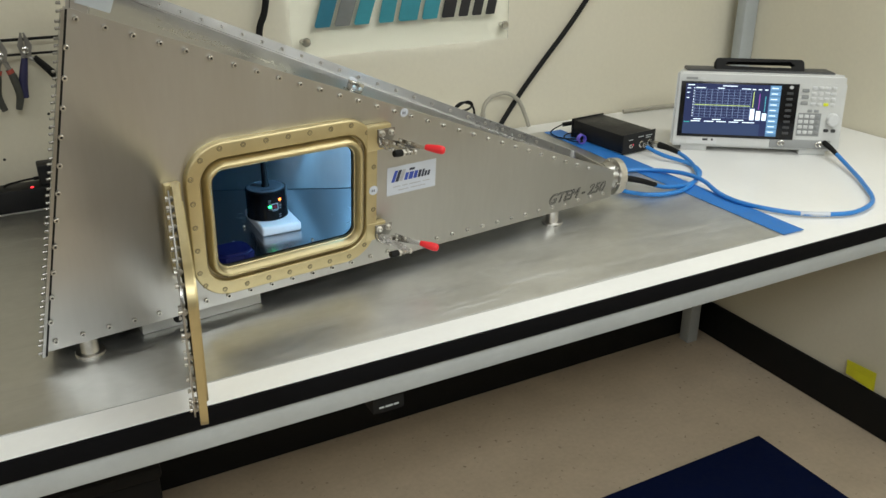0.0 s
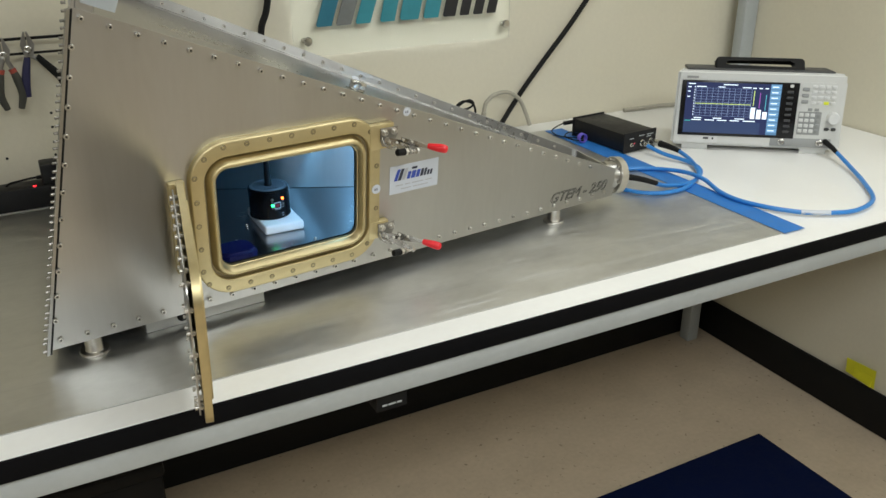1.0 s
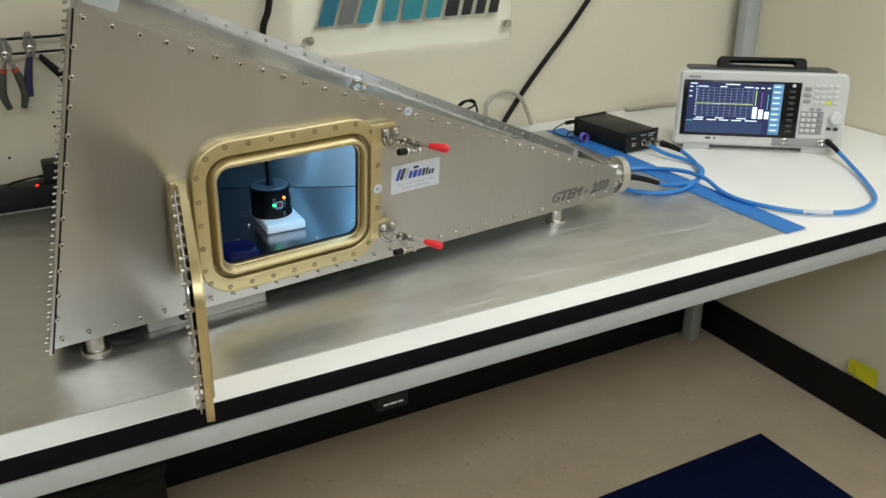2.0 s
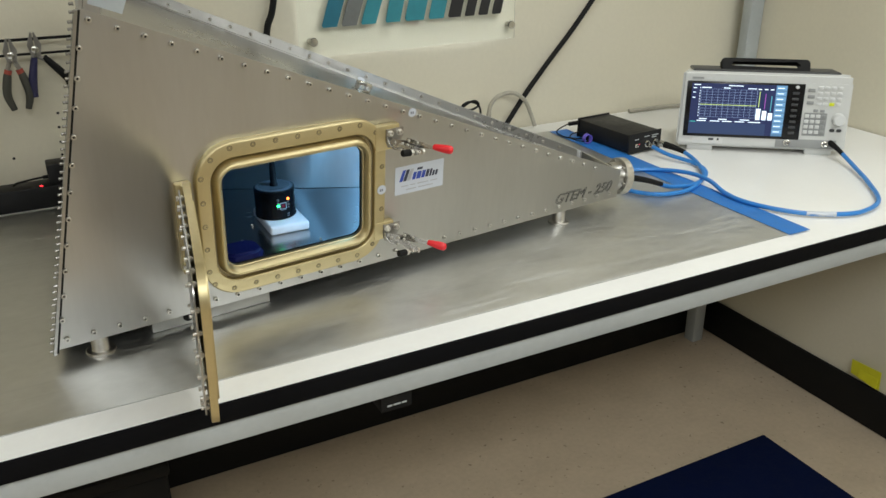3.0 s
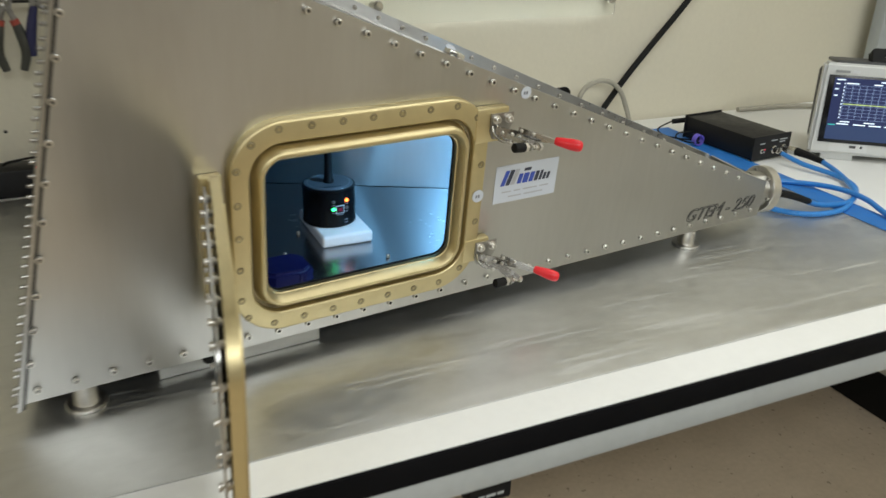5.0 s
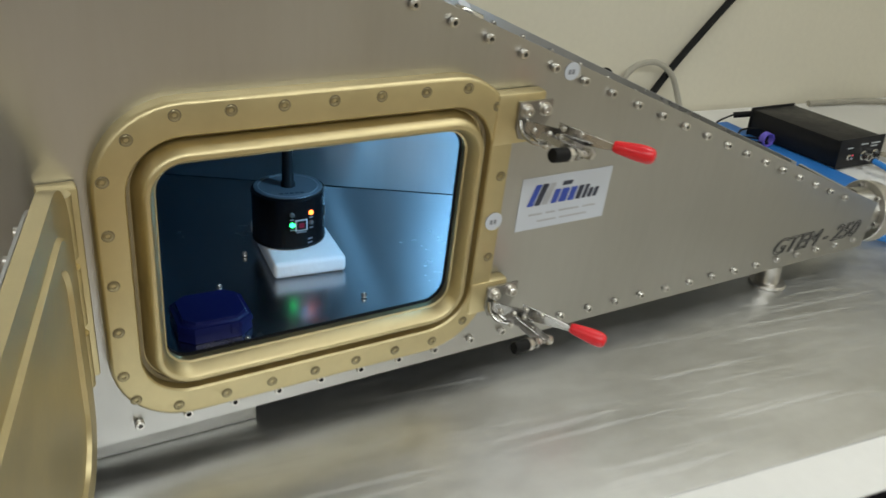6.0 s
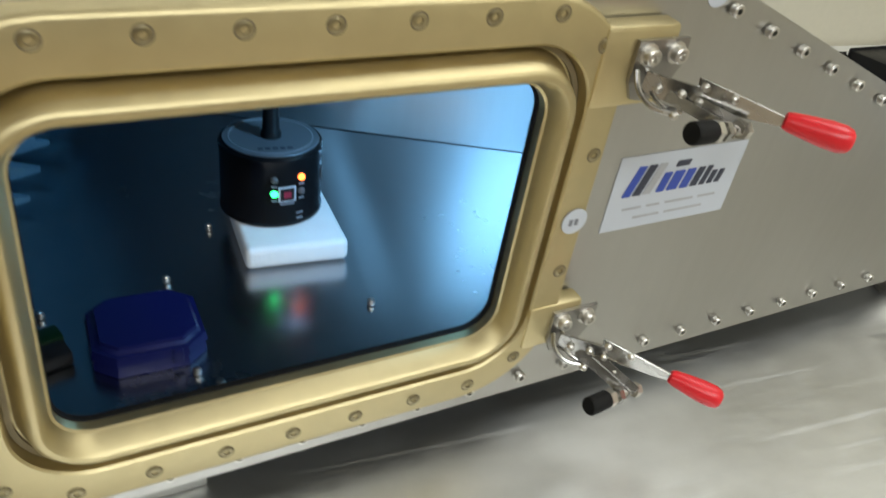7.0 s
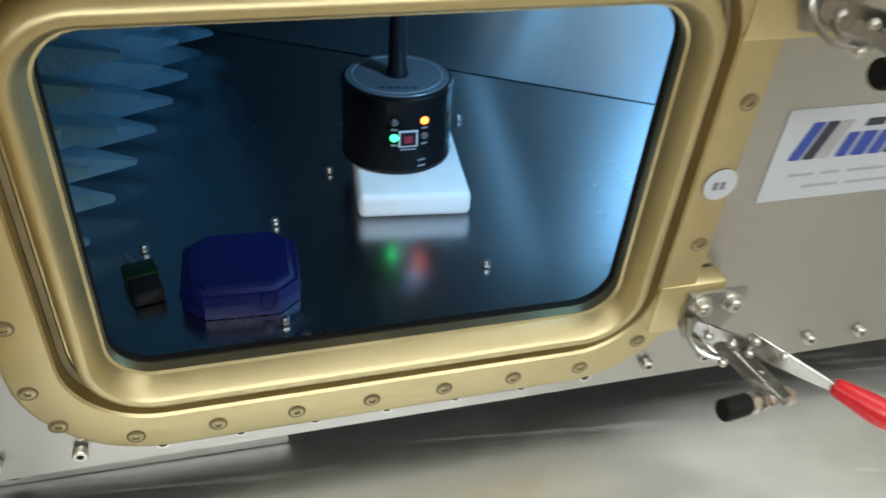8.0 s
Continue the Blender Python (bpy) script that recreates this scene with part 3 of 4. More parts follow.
def slanted(x0, w, h, y0=0.0, lean=0.3, z=0.0, t=0.0003, cut=0.12, bm=None):
    """A leaning block with clipped corners: a plain stand-in shape for part of a logo."""
    c = cut * min(w, h)
    pts = [(x0 + c, y0), (x0 + w, y0), (x0 + w, y0 + h - c), (x0 + w - c, y0 + h), (x0, y0 + h), (x0, y0 + c)]
    pts = [(x + lean * (y - y0), y) for x, y in pts]
    return hull_prism([(x, y, z) for x, y in pts], [(x, y, z + t) for x, y in pts], bm)


def logo(parent, k, inks, z, t=0.0003):
    """Three leaning bars and a row of blocks, k metres wide."""
    for i in range(3):
        part("logo_bar", slanted(i * 0.088 * k, 0.070 * k, 0.23 * k, z=z, t=t, lean=0.35), inks[i], parent)
    x = 0.29 * k
    for w, h, ink in ((0.092, 0.15, 3), (0.115, 0.15, 3), (0.098, 0.15, 3), (0.085, 0.15, 4), (0.07, 0.15, 4), (0.07, 0.105, 4), (0.07, 0.105, 4)):
        part("logo_block", slanted(x, (w - 0.022) * k, h * k, z=z, t=t, lean=0.25), inks[ink], parent)
        x += w * k
    part("logo_block", slanted(0.40 * k, 0.12 * k, 0.045 * k, 0.185 * k, z=z, t=t), inks[4], parent)


sticker = solid("sticker", span(0, 0.096, 0, 0.050, 0, 0.0003), PAPER, "white paper sticker with a blue and grey printed mark", "sticker",
                GT @ Matrix.Translation((0.509, -0.0002, 0.1475)) @ OUT)
logo(sticker, 0.086, (INK_BLUE, INK_DARK, INK_PALE, INK_BLUE, INK_DARK), 0.0, 0.0003)
for ch in [c for c in sticker.children if c.name.startswith("logo_")]:
    ch.matrix_local = Matrix.Translation((0.008, 0.023, 0.0004))
for y, x0, words in ((0.0135, 0.012, (0.014, 0.010, 0.022, 0.014)), (0.0065, 0.022, (0.020, 0.030))):
    for w in words:
        part("text_bar", span(x0, x0 + w, y, y + 0.0016, 0.0003, 0.0005), INK_PALE, sticker)
        x0 += w + 0.004
PALE_PAPER = material("faded_label", (0.40, 0.44, 0.47), 0.4, 0, 0.05, 30)
corner = solid("sticker", span(0, 0.042, 0, 0.022, 0, 0.0003), PALE_PAPER, "white paper sticker near the top corner of the panel", "sticker",
               GT @ Matrix.Translation((0.072, -0.0002, 0.4945)) @ OUT @ pose(0, 0, 0, 0, 0, -22))
for i in range(3):
    part("logo_bar", slanted(0.004 + i * 0.006, 0.0045, 0.010, 0.009, z=0.0003), (INK_BLUE, INK_PALE, INK_PALE)[i], corner)

ALU_BOX = material("dull_shaded_aluminium", (0.42, 0.42, 0.40), 0.5, 1.0, 0.08, 8, 0.03, 160)
# box below the cell, its dull metal darkened for the shade there
under = thing("junction_box", pose(0.19, 0.99, TABLE + 0.003, 0, 0, 6), "plain aluminium box below the test cell", "metal box")
part("box_body", span(-0.10, 0.088, -0.062, 0.10, 0, 0.024, 0.0015), ALU_BOX, under)
part("grommet", lathe([(0, 0), (0.008, 0), (0.008, 0.002), (0, 0.003)], 18), RUBBER, under, "black rubber grommet", m=Matrix.Translation((-0.045, -0.062, 0.014)) @ OUT)

# toggle clamps
DULL = material("dull_steel", (0.44, 0.43, 0.41), 0.26, 1.0, 0.1, 60)


def rod(a, b, r, seg=10, bm=None):
    return sweep([a, b], r, seg, bm=bm, smooth=False)


def bar(a, b, w, t, bm=None):
    """A flat bar between two places (x, off, z), t thick along the depth."""
    bm = bm or bmesh.new()
    a, b = Vector(a), Vector(b)
    d = (b - a).normalized()
    s = d.cross(Vector((0, 1, 0)))
    s = s.normalized() if s.length > 1e-3 else Vector((0, 0, 1))
    n = s.cross(d).normalized()
    s, n = s * w / 2, n * t / 2
    return hull_prism([a + s + n, a - s + n, a - s - n, a + s - n], [b + s + n, b - s + n, b - s - n, b + s - n], bm)


def toggle_clamp(u, v, droop, lift):
    c = thing("toggle_clamp", GT @ Matrix.Translation((u, -0.0137, v)), "chromed toggle clamp with a red plastic grip, thrown open", "clamp", "clamps of the hatch")
    base = plate([(-0.015, 0.015), (-0.015, -0.006), (-0.011, -0.015), (0.000, -0.017), (0.009, -0.010), (0.016, 0.002), (0.016, 0.015)], -0.0022, 0, bevel=0.0006)
    part("base_plate", base, TOOL, c)
    for x in (-0.008, 0.009):
        head = lathe([(0, 0.0), (0.0056, 0.0), (0.0056, 0.0008), (0.0042, 0.0010), (0.0042, 0.0046), (0.0036, 0.0052), (0.0021, 0.0052), (0.0019, 0.0030), (0, 0.0028)], 14)
        part("bolt", head, SCREW, c, m=Matrix.Translation((x, -0.0022, 0.008)) @ OUT)
    # two bent cheeks standing off the plate
    for off in (0.0, 0.0065):
        part("cheek", sweep([(-0.013 + off, -0.0030, 0.001), (-0.013 + off, -0.008, -0.007), (-0.008 + off, -0.014, -0.013), (0.001 + off, -0.019, -0.015)], 0.0014, 8, 5), DULL, c)
    part("cheek_plate", bar((-0.010, -0.006, -0.004), (0.013, -0.022, -0.007), 0.011, 0.0018), DULL, c)
    # holding arm: a flat pair of bars reaching towards the spindle
    for dx, dz in ((0.0, 0.0), (0.0050, 0.0022)):
        part("holding_arm", bar((0.000 + dx, -0.014, -0.008 + dz), (0.021 + dx, -0.043, -0.021 + dz + lift), 0.0055, 0.0014), DULL, c)
    part("link", sweep([(0.001, -0.012, -0.010), (0.010, -0.021, -0.014), (0.018, -0.031, -0.015)], 0.0014, 8, 4), SCREW, c)
    # lever: a tapering channel between two wires
    root, wrist = Vector((0.012, -0.019, -0.004)), Vector((0.044, -0.050, -0.007 - droop * 0.6))
    side_ = Vector((0.0, 0.0, 1.0))
    web = hull_prism([root + side_ * 0.0072, root - side_ * 0.0060, wrist - side_ * 0.0020, wrist + side_ * 0.0024],
                     [p + Vector((-0.0008, -0.0008, 0)) for p in (root + side_ * 0.0072, root - side_ * 0.0060, wrist - side_ * 0.0020, wrist + side_ * 0.0024)])
    part("lever_web", web, DULL, c)
    for k in (1, -1):
        mid = (root + wrist) / 2 + side_ * k * 0.0042
        part("lever", sweep([root + side_ * k * 0.0062, mid, wrist + side_ * k * 0.0016], 0.0011, 8, 5), DULL, c)
    for p in ((-0.005, -0.011, -0.005), (0.005, -0.017, -0.006), (0.014, -0.0215, -0.001), (0.012, -0.0225, -0.008), (0.024, -0.0315, -0.003), (0.001, -0.0200, -0.0150)):
        part("rivet", lathe([(0, 0), (0.0022, 0), (0.0022, 0.0018), (0.0014, 0.0028), (0, 0.0028)], 12), SCREW, c, m=Matrix.Translation(p) @ OUT)
    a, b = Vector((0.0425, -0.0485, -0.006 - droop * 0.55)), Vector((0.064, -0.072, -0.006 - droop * 1.35))
    d = (b - a).normalized()
    path = [a + d * s_ for s_ in (0, 0.0006, 0.003, 0.009, 0.020, 0.027, 0.0305, 0.0320, 0.0326)]
    radii = (0.0030, 0.0040, 0.0048, 0.0056, 0.0068, 0.0068, 0.0058, 0.0040, 0.0012)
    part("grip", sweep(path, lambda f: radii[round(f * 8)], 16, smooth=False), RED, c, "red plastic grip")
    y0, zl = -0.043, lift
    tip = sweep([(-0.012, y0 - 0.003, -0.0152 + zl), (-0.0112, y0 - 0.003, -0.0153 + zl), (0.003, y0, -0.0177 + zl), (0.0036, y0, -0.0178 + zl)], lambda f: 0.0055 if 0.2 < f < 0.8 else 0.0048, 18, smooth=False)
    part("rubber_tip", tip, RUBBER, c, "black rubber tip")
    part("hex_nut", rod((0.0038, y0, -0.0178 + zl), (0.0080, y0 + 0.0006, -0.0184 + zl), 0.0056, 6), SCREW, c)
    part("spindle", rod((0.0081, y0 + 0.0006, -0.0184 + zl), (0.033, y0 + 0.004, -0.0225 + zl), 0.0024, 10), SCREW, c)
    part("hex_nut", rod((0.0115, y0 + 0.001, -0.0190 + zl), (0.0150, y0 + 0.0015, -0.0196 + zl), 0.0050, 6), DULL, c)
    part("hex_nut", rod((0.027, y0 + 0.003, -0.0215 + zl), (0.0310, y0 + 0.0036, -0.0222 + zl), 0.0046, 6), SCREW, c)
    return c


toggle_clamp(0.4965, 0.258, 0.002, 0.006)
toggle_clamp(0.4945, 0.092, 0.006, -0.003)

# ---------------------------------------------------------------- ceiling fittings
# Housings assumed around the unseen lamps.
for lamp_x, lamp_y in ((-0.16, -1.55), (1.15, -1.1), (-1.7, -0.9), (1.45, 0.75)):
    c = thing("ceiling_light", pose(lamp_x, lamp_y, 2.599), "white fluorescent ceiling light, lit, assumed out of view", "ceiling light", "ceiling lights")
    f = bmesh.new()
    for x0, x1, y0, y1 in ((-0.63, 0.63, -0.31, -0.28), (-0.63, 0.63, 0.28, 0.31), (-0.63, -0.60, -0.28, 0.28), (0.60, 0.63, -0.28, 0.28)):
        span(x0, x1, y0, y1, -0.05, 0, bm=f)
    part("frame", f, LAMINATE, c)
    part("diffuser", span(-0.6, 0.6, -0.28, 0.28, -0.012, -0.004), glow("diffuser", (1, 0.99, 0.94), 1.5), c)

# ---------------------------------------------------------------- inside the cell
FOAM = material("white_foam", (0.88, 0.89, 0.89), 0.95, 0, 0.03, 30, 0.12, 220)
NAVY = material("dark_blue_plastic", (0.005, 0.008, 0.085), 0.4, 0, 0.1, 20)
ABSORB = material("blue_absorber_foam", (0.13, 0.28, 0.38), 0.95, 0, 0.15, 25, 0.35, 160)
MIDG = material("dim_grey", (0.12, 0.12, 0.12), 0.5)
GLOSS = material("gloss_black", (0.008, 0.008, 0.009), 0.2, 0, 0.1, 20, rough_spread=0.04, shine=0.35)
FI = FLOOR_IN + 0.0005

foam = span(0.329, 0.400, 1.064, 1.176, FI, FI + 0.0168, 0.0045, 4)
solid("foam_block", foam, FOAM, "white foam block under the black noise source", "foam block")

src = thing("noise_source", pose(0.358, 1.124, FI + 0.0170, 0, 0, -3) @ Matrix.Diagonal((1, 1, 0.92, 1)), "black round battery noise source with a whip antenna", "noise source")
part("case", lathe([(0, 0), (0.034, 0), (0.036, 0.001), (0.0362, 0.004), (0.0356, 0.005), (0.0356, 0.0525), (0.0362, 0.053), (0.0362, 0.0555), (0.035, 0.057), (0.0335, 0.057), (0, 0.057)], 64), GLOSS, src)
lid = part("lid", lathe([(0, 0.0572), (0.0330, 0.0572), (0.0333, 0.0578), (0.0330, 0.0583), (0, 0.0584)], 56), material("grey_disc", (0.17, 0.18, 0.20), 0.4, 0.2, 0.06, 40), src, "grey printed disc")
part("printed_ring", lathe([(0.0285, 0.0584), (0.0292, 0.0584), (0.0292, 0.0587), (0.0285, 0.0587), (0.0285, 0.0584)], 48), INK_PALE, lid)
for k in range(5):
    part("text_bar", span(-0.012 + k * 0.005, -0.0085 + k * 0.005, -0.022, -0.0195, 0.0584, 0.0587), INK_DARK, lid)
part("antenna", lathe([(0, 0.0584), (0.0072, 0.0584), (0.0072, 0.062), (0.0060, 0.064), (0.0052, 0.10), (0.0034, 0.135), (0.0026, 0.19), (0.0018, 0.195), (0, 0.196)], 20), BLACK, src, "tapered black antenna")


def on_case(name, a, z, w, h, mat, label="", r=0.0358, t=0.0006, parent=src):
    """A small piece on the round wall; a: degrees from its front."""
    m = pose(0, 0, z, 0, 0, a) @ Matrix.Translation((0, -r, 0))
    return part(name, span(-w / 2, w / 2, -t, 0, -h / 2, h / 2), mat, parent, label, m)


def led(a, z, mat, label):
    m = pose(0, 0, z, 0, 0, a) @ Matrix.Translation((0, -0.0356, 0)) @ OUT
    part("led", lathe([(0.0026, 0), (0.0026, 0.0008), (0.0016, 0.0022), (0, 0.0026)], 14), mat, src, label, m)


led(-5, 0.0290, glow("green_led", (0.03, 1.0, 0.22), 6), "lit green led")
led(26, 0.0405, glow("orange_led", (1.0, 0.18, 0.03), 7), "lit orange led")
led(-5, 0.0405, MIDG, "unlit led")
led(26, 0.0290, MIDG, "unlit led")
on_case("button_frame", 9, 0.0285, 0.0122, 0.0122, PAPER, "white square button frame")
on_case("button_recess", 9, 0.0285, 0.0096, 0.0096, BLACK, r=0.0364)
on_case("button", 9, 0.0285, 0.0050, 0.0050, material("dark_red", (0.30, 0.01, 0.04), 0.4), "dark red push button", r=0.0370)
for a, z, w in ((-5, 0.0352, 0.004), (-5, 0.0235, 0.004), (26, 0.0352, 0.004), (26, 0.0235, 0.004), (9, 0.0205, 0.010), (24, 0.011, 0.005), (24, 0.0065, 0.005)):
    on_case("text_bar", a, z, w, 0.0013, INK)
on_case("side_socket", 70, 0.032, 0.006, 0.010, MIDG)

cap = thing("plastic_cap", pose(0.261, 1.004, FI, 0, 0, 4), "dark blue plastic cap with cut corners, lying on the cell floor", "plastic cap")
oct_ = [(x * 0.031, y * 0.029) for x, y in ((-0.62, -1), (0.62, -1), (1, -0.62), (1, 0.62), (0.62, 1), (-0.62, 1), (-1, 0.62), (-1, -0.62))]
cb = hull_prism([(x, y, 0) for x, y in oct_], [(x * 0.97, y * 0.97, 0.008) for x, y in oct_])
part("lower_shell", cb, NAVY, cap)
cb = hull_prism([(x * 1.02, y * 1.02, 0.0083) for x, y in oct_], [(x * 0.96, y * 0.96, 0.0175) for x, y in oct_])
bmesh.ops.bevel(cb, geom=[e for e in cb.edges if min(v.co.z for v in e.verts) > 0.015], offset=0.004, segments=3, affect="EDGES")
part("upper_shell", cb, NAVY, cap)
part("latch", span(0.010, 0.016, -0.0305, -0.0285, 0.004, 0.014, 0.0008), NAVY, cap)
plug = thing("green_connector", pose(0.207, 1.010, FI, 0, 0, 20), "small green and black connector on the cell floor", "connector")
part("green_body", span(-0.009, 0.009, -0.007, 0.007, 0, 0.010, 0.0015), material("green_plastic", (0.002, 0.020, 0.004), 0.4), plug)
part("black_body", span(-0.008, 0.008, -0.022, -0.0072, 0, 0.009, 0.0015), BLACK, plug)
part("pin", rod((0, 0.0072, 0.005), (-0.004, 0.018, 0.006), 0.002), SCREW, plug)
for x, y in ((0.400, 1.010), (0.278, 1.063), (0.273, 1.047), (0.285, 0.968), (0.296, 0.955), (0.313, 1.124), (0.414, 1.200), (0.204, 1.040)):
    solid("floor_stud", lathe([(0, 0), (0.0024, 0), (0.0026, 0.0006), (0.0026, 0.0030), (0.0018, 0.0042), (0, 0.0045)], 12), SCREW, "small bright stud in the cell floor", "stud",
          pose(x, y, FI), group="studs in the cell floor")

# pyramid foam on the end wall
absorber = thing("foam_absorber", pose(0.05, 1.15, FI), "blue-grey pyramid absorber foam lining the end wall", "absorber")


def spike(y, z, w, base, tip):
    bm = bmesh.new()
    h = w / 2 * 0.98
    b = [bm.verts.new((base, y + sy * h, z + sz * h)) for sy, sz in ((-1, -1), (1, -1), (1, 1), (-1, 1))]
    t = [bm.verts.new((tip, y + sy * 0.0015, z + sz * 0.0015)) for sy, sz in ((-1, -1), (1, -1), (1, 1), (-1, 1))]
    for i in range(4):
        bm.faces.new((b[i], b[(i + 1) % 4], t[(i + 1) % 4], t[i]))
    bm.faces.new(t)
    bm.faces.new(b[::-1])
    return bm


PW = 0.044
for iy in range(10):
    for iz in range(7):
        wy, wz = 0.975 + iy * PW, 0.022 + iz * PW
        tip_x = 0.202 + 0.133 * (wy - 1.017) + 0.208 * (wz - 0.03) - 0.069
        part("pyramid", spike(wy - 1.15, wz, PW, tip_x - 0.105, tip_x), ABSORB, absorber)

# lamp body
solid("led_lamp", lathe([(0, -0.012), (0.016, -0.012), (0.018, -0.008), (0.018, 0.0), (0.012, 0.004), (0, 0.004)], 20), BLACK, "small black led work lamp in the cell", "lamp",
              pose(0.494, 0.950, 1.112, 0, 0, 0) @ pose(0, 0, 0, -60, 0, -28))

# ---------------------------------------------------------------- amplifier box and leads
amp = thing("amplifier_box", pose(1.352, 1.292, TABLE + 0.0045, 0, 0, 5), "small black amplifier box with round connectors on its face", "amplifier")
part("case", span(-0.052, 0.052, 0.003, 0.188, 0, 0.046, 0.002), BLACK, amp)
face = part("face_panel", span(-0.055, 0.055, -0.001, 0.0028, -0.001, 0.049, 0.001), BLACK, amp)
part("face_panel", span(-0.055, 0.055, 0.1882, 0.191, -0.001, 0.049, 0.001), BLACK, amp)
for x, r in ((0.006, 0.0085), (0.034, 0.0085)):
    part("connector", lathe([(0, 0), (r, 0), (r, 0.003), (r * 0.75, 0.004), (r * 0.75, 0.014), (r * 0.5, 0.014), (r * 0.5, 0.006), (0, 0.006)], 20), CHROME, face, "bright round connector",
         Matrix.Translation((x, -0.001, 0.018)) @ OUT)
part("toggle", lathe([(0, 0), (0.005, 0), (0.005, 0.002), (0.0025, 0.003), (0.0025, 0.007), (0, 0.0075)], 14), CHROME, face, m=Matrix.Translation((-0.030, -0.001, 0.018)) @ OUT)
part("led", lathe([(0.0016, 0), (0.0016, 0.001), (0, 0.0018)], 10), glow("red_led", (1.0, 0.10, 0.16), 0.5), face, "lit red led", Matrix.Translation((-0.020, -0.0012, 0.020)) @ OUT)
for x0, w, z in ((-0.036, 0.014, 0.032), (-0.004, 0.018, 0.036), (0.022, 0.022, 0.036), (0.022, 0.016, 0.031)):
    part("text_bar", span(x0, x0 + w, -0.0014, -0.001, z, z + 0.0022), GREY_PAINT, face)

lead = thing("power_lead", pose(1.29, 1.5, TABLE), "thin black power lead with a purple cable tie", "cable")
li = lead.matrix_world.inverted()


def cord(parent, pts, r, mat, name="cord", label="", seg=10):
    inv = parent.matrix_world.inverted()
    return part(name, sweep([inv @ Vector(p) for p in pts], r, seg), mat, parent, label)


cord(lead, [(1.318, 1.494, 0.872), (1.295, 1.510, 0.872), (1.275, 1.522, 0.864), (1.25, 1.525, 0.850), (1.245, 1.49, 0.846), (1.262, 1.46, 0.846), (1.28, 1.44, 0.847),
            (1.268, 1.41, 0.850), (1.245, 1.42, 0.852), (1.24, 1.45, 0.854), (1.262, 1.468, 0.857), (1.284, 1.45, 0.862), (1.278, 1.42, 0.862)], 0.0017, RUBBER)
part("ferrite", rod(li @ Vector((1.307, 1.502, 0.873)), li @ Vector((1.282, 1.519, 0.867)), 0.0055, 14), RUBBER, lead, "black ferrite bead")
tie = [[li @ Vector((1.266 + 0.012 * math.cos(a) * k, 1.412 + d, 0.857 + 0.012 * math.sin(a) * k)) for a in (2 * math.pi * i / 24 for i in range(24))]
       for k, d in ((1, -0.006), (1, 0.006), (0.85, 0.006), (0.85, -0.006))]
part("cable_tie", ring_loft(tie, close=True)[0], material("purple_tie", (0.16, 0.12, 0.62), 0.5), lead, "purple cable tie")

COAX = material("blue_coax", (0.03, 0.22, 0.62), 0.35, 0, 0.05, 30)
coax1 = thing("coaxial_cable", pose(1.3, 1.05, TABLE), "blue coaxial cable from the cell tip to the amplifier box", "cable", "coaxial cables")
cord(coax1, [(1.175, 1.03, 0.866), (1.215, 1.035, 0.853), (1.275, 1.033, 0.849), (1.330, 1.06, 0.849), (1.372, 1.115, 0.850), (1.395, 1.165, 0.853), (1.402, 1.205, 0.858)], 0.0048, COAX)
cord(coax1, [(1.085, 1.039, 0.893), (1.105, 1.036, 0.890), (1.14, 1.033, 0.880), (1.178, 1.030, 0.866)], lambda f: 0.0075 - 0.0022 * f, RUBBER, "boot", "black cable boot")
cord(coax1, [(1.402, 1.202, 0.858), (1.398, 1.235, 0.861), (1.391, 1.262, 0.863)], lambda f: 0.0055 + 0.0030 * f, RUBBER, "boot", "black cable boot")
cord(coax1, [(1.391, 1.262, 0.863), (1.388, 1.278, 0.8628)], 0.0082, CHROME, "plug")
cord(coax1, [(1.060, 1.044, 0.900), (1.086, 1.039, 0.893)], 0.0085, CHROME, "plug")
coax2 = thing("coaxial_cable", pose(1.4, 0.9, TABLE), "blue coaxial cable coiled on the bench and run to the analyser", "cable", "coaxial cables")
cord(coax2, [(1.354, 1.264, 0.862), (1.365, 1.215, 0.853), (1.385, 1.15, 0.848), (1.365, 1.09, 0.847), (1.305, 1.045, 0.847), (1.235, 1.012, 0.848), (1.165, 1.022, 0.848), (1.125, 1.075, 0.848),
             (1.145, 1.145, 0.848), (1.21, 1.180, 0.848), (1.275, 1.148, 0.849), (1.307, 1.085, 0.855), (1.306, 1.02, 0.857), (1.293, 0.96, 0.850), (1.293, 0.905, 0.848), (1.315, 0.845, 0.848), (1.352, 0.795, 0.848),
             (1.400, 0.764, 0.848), (1.46, 0.749, 0.848), (1.545, 0.775, 0.848), (1.62, 0.855, 0.849), (1.680, 0.94, 0.853), (1.714, 1.004, 0.863)], 0.0048, COAX, seg=10)
cord(coax2, [(1.352, 0.795, 0.8485), (1.376, 0.7765, 0.8485), (1.400, 0.764, 0.8485)], 0.0053, PAPER, "tag", "white wrap-round tag")
cord(coax2, [(1.712, 1.000, 0.862), (1.724, 1.030, 0.869), (1.737, 1.064, 0.874)], lambda f: 0.005 + 0.0025 * f, RUBBER, "boot", "black cable boot")

# ---------------------------------------------------------------- spectrum analyser
CASE = material("light_grey_case", (0.62, 0.63, 0.62), 0.45, 0, 0.03, 8, 0.03, 240)
DARKGREY = material("dark_grey_plastic", (0.05, 0.052, 0.055), 0.5, 0, 0.1, 15, 0.03, 240)
KEY = material("pale_key", (0.66, 0.67, 0.67), 0.45, 0, 0.03, 30)
MIDGREY = material("mid_grey_panel", (0.30, 0.31, 0.31), 0.5, 0, 0.04, 15)
W2, AH = 0.193, 0.196
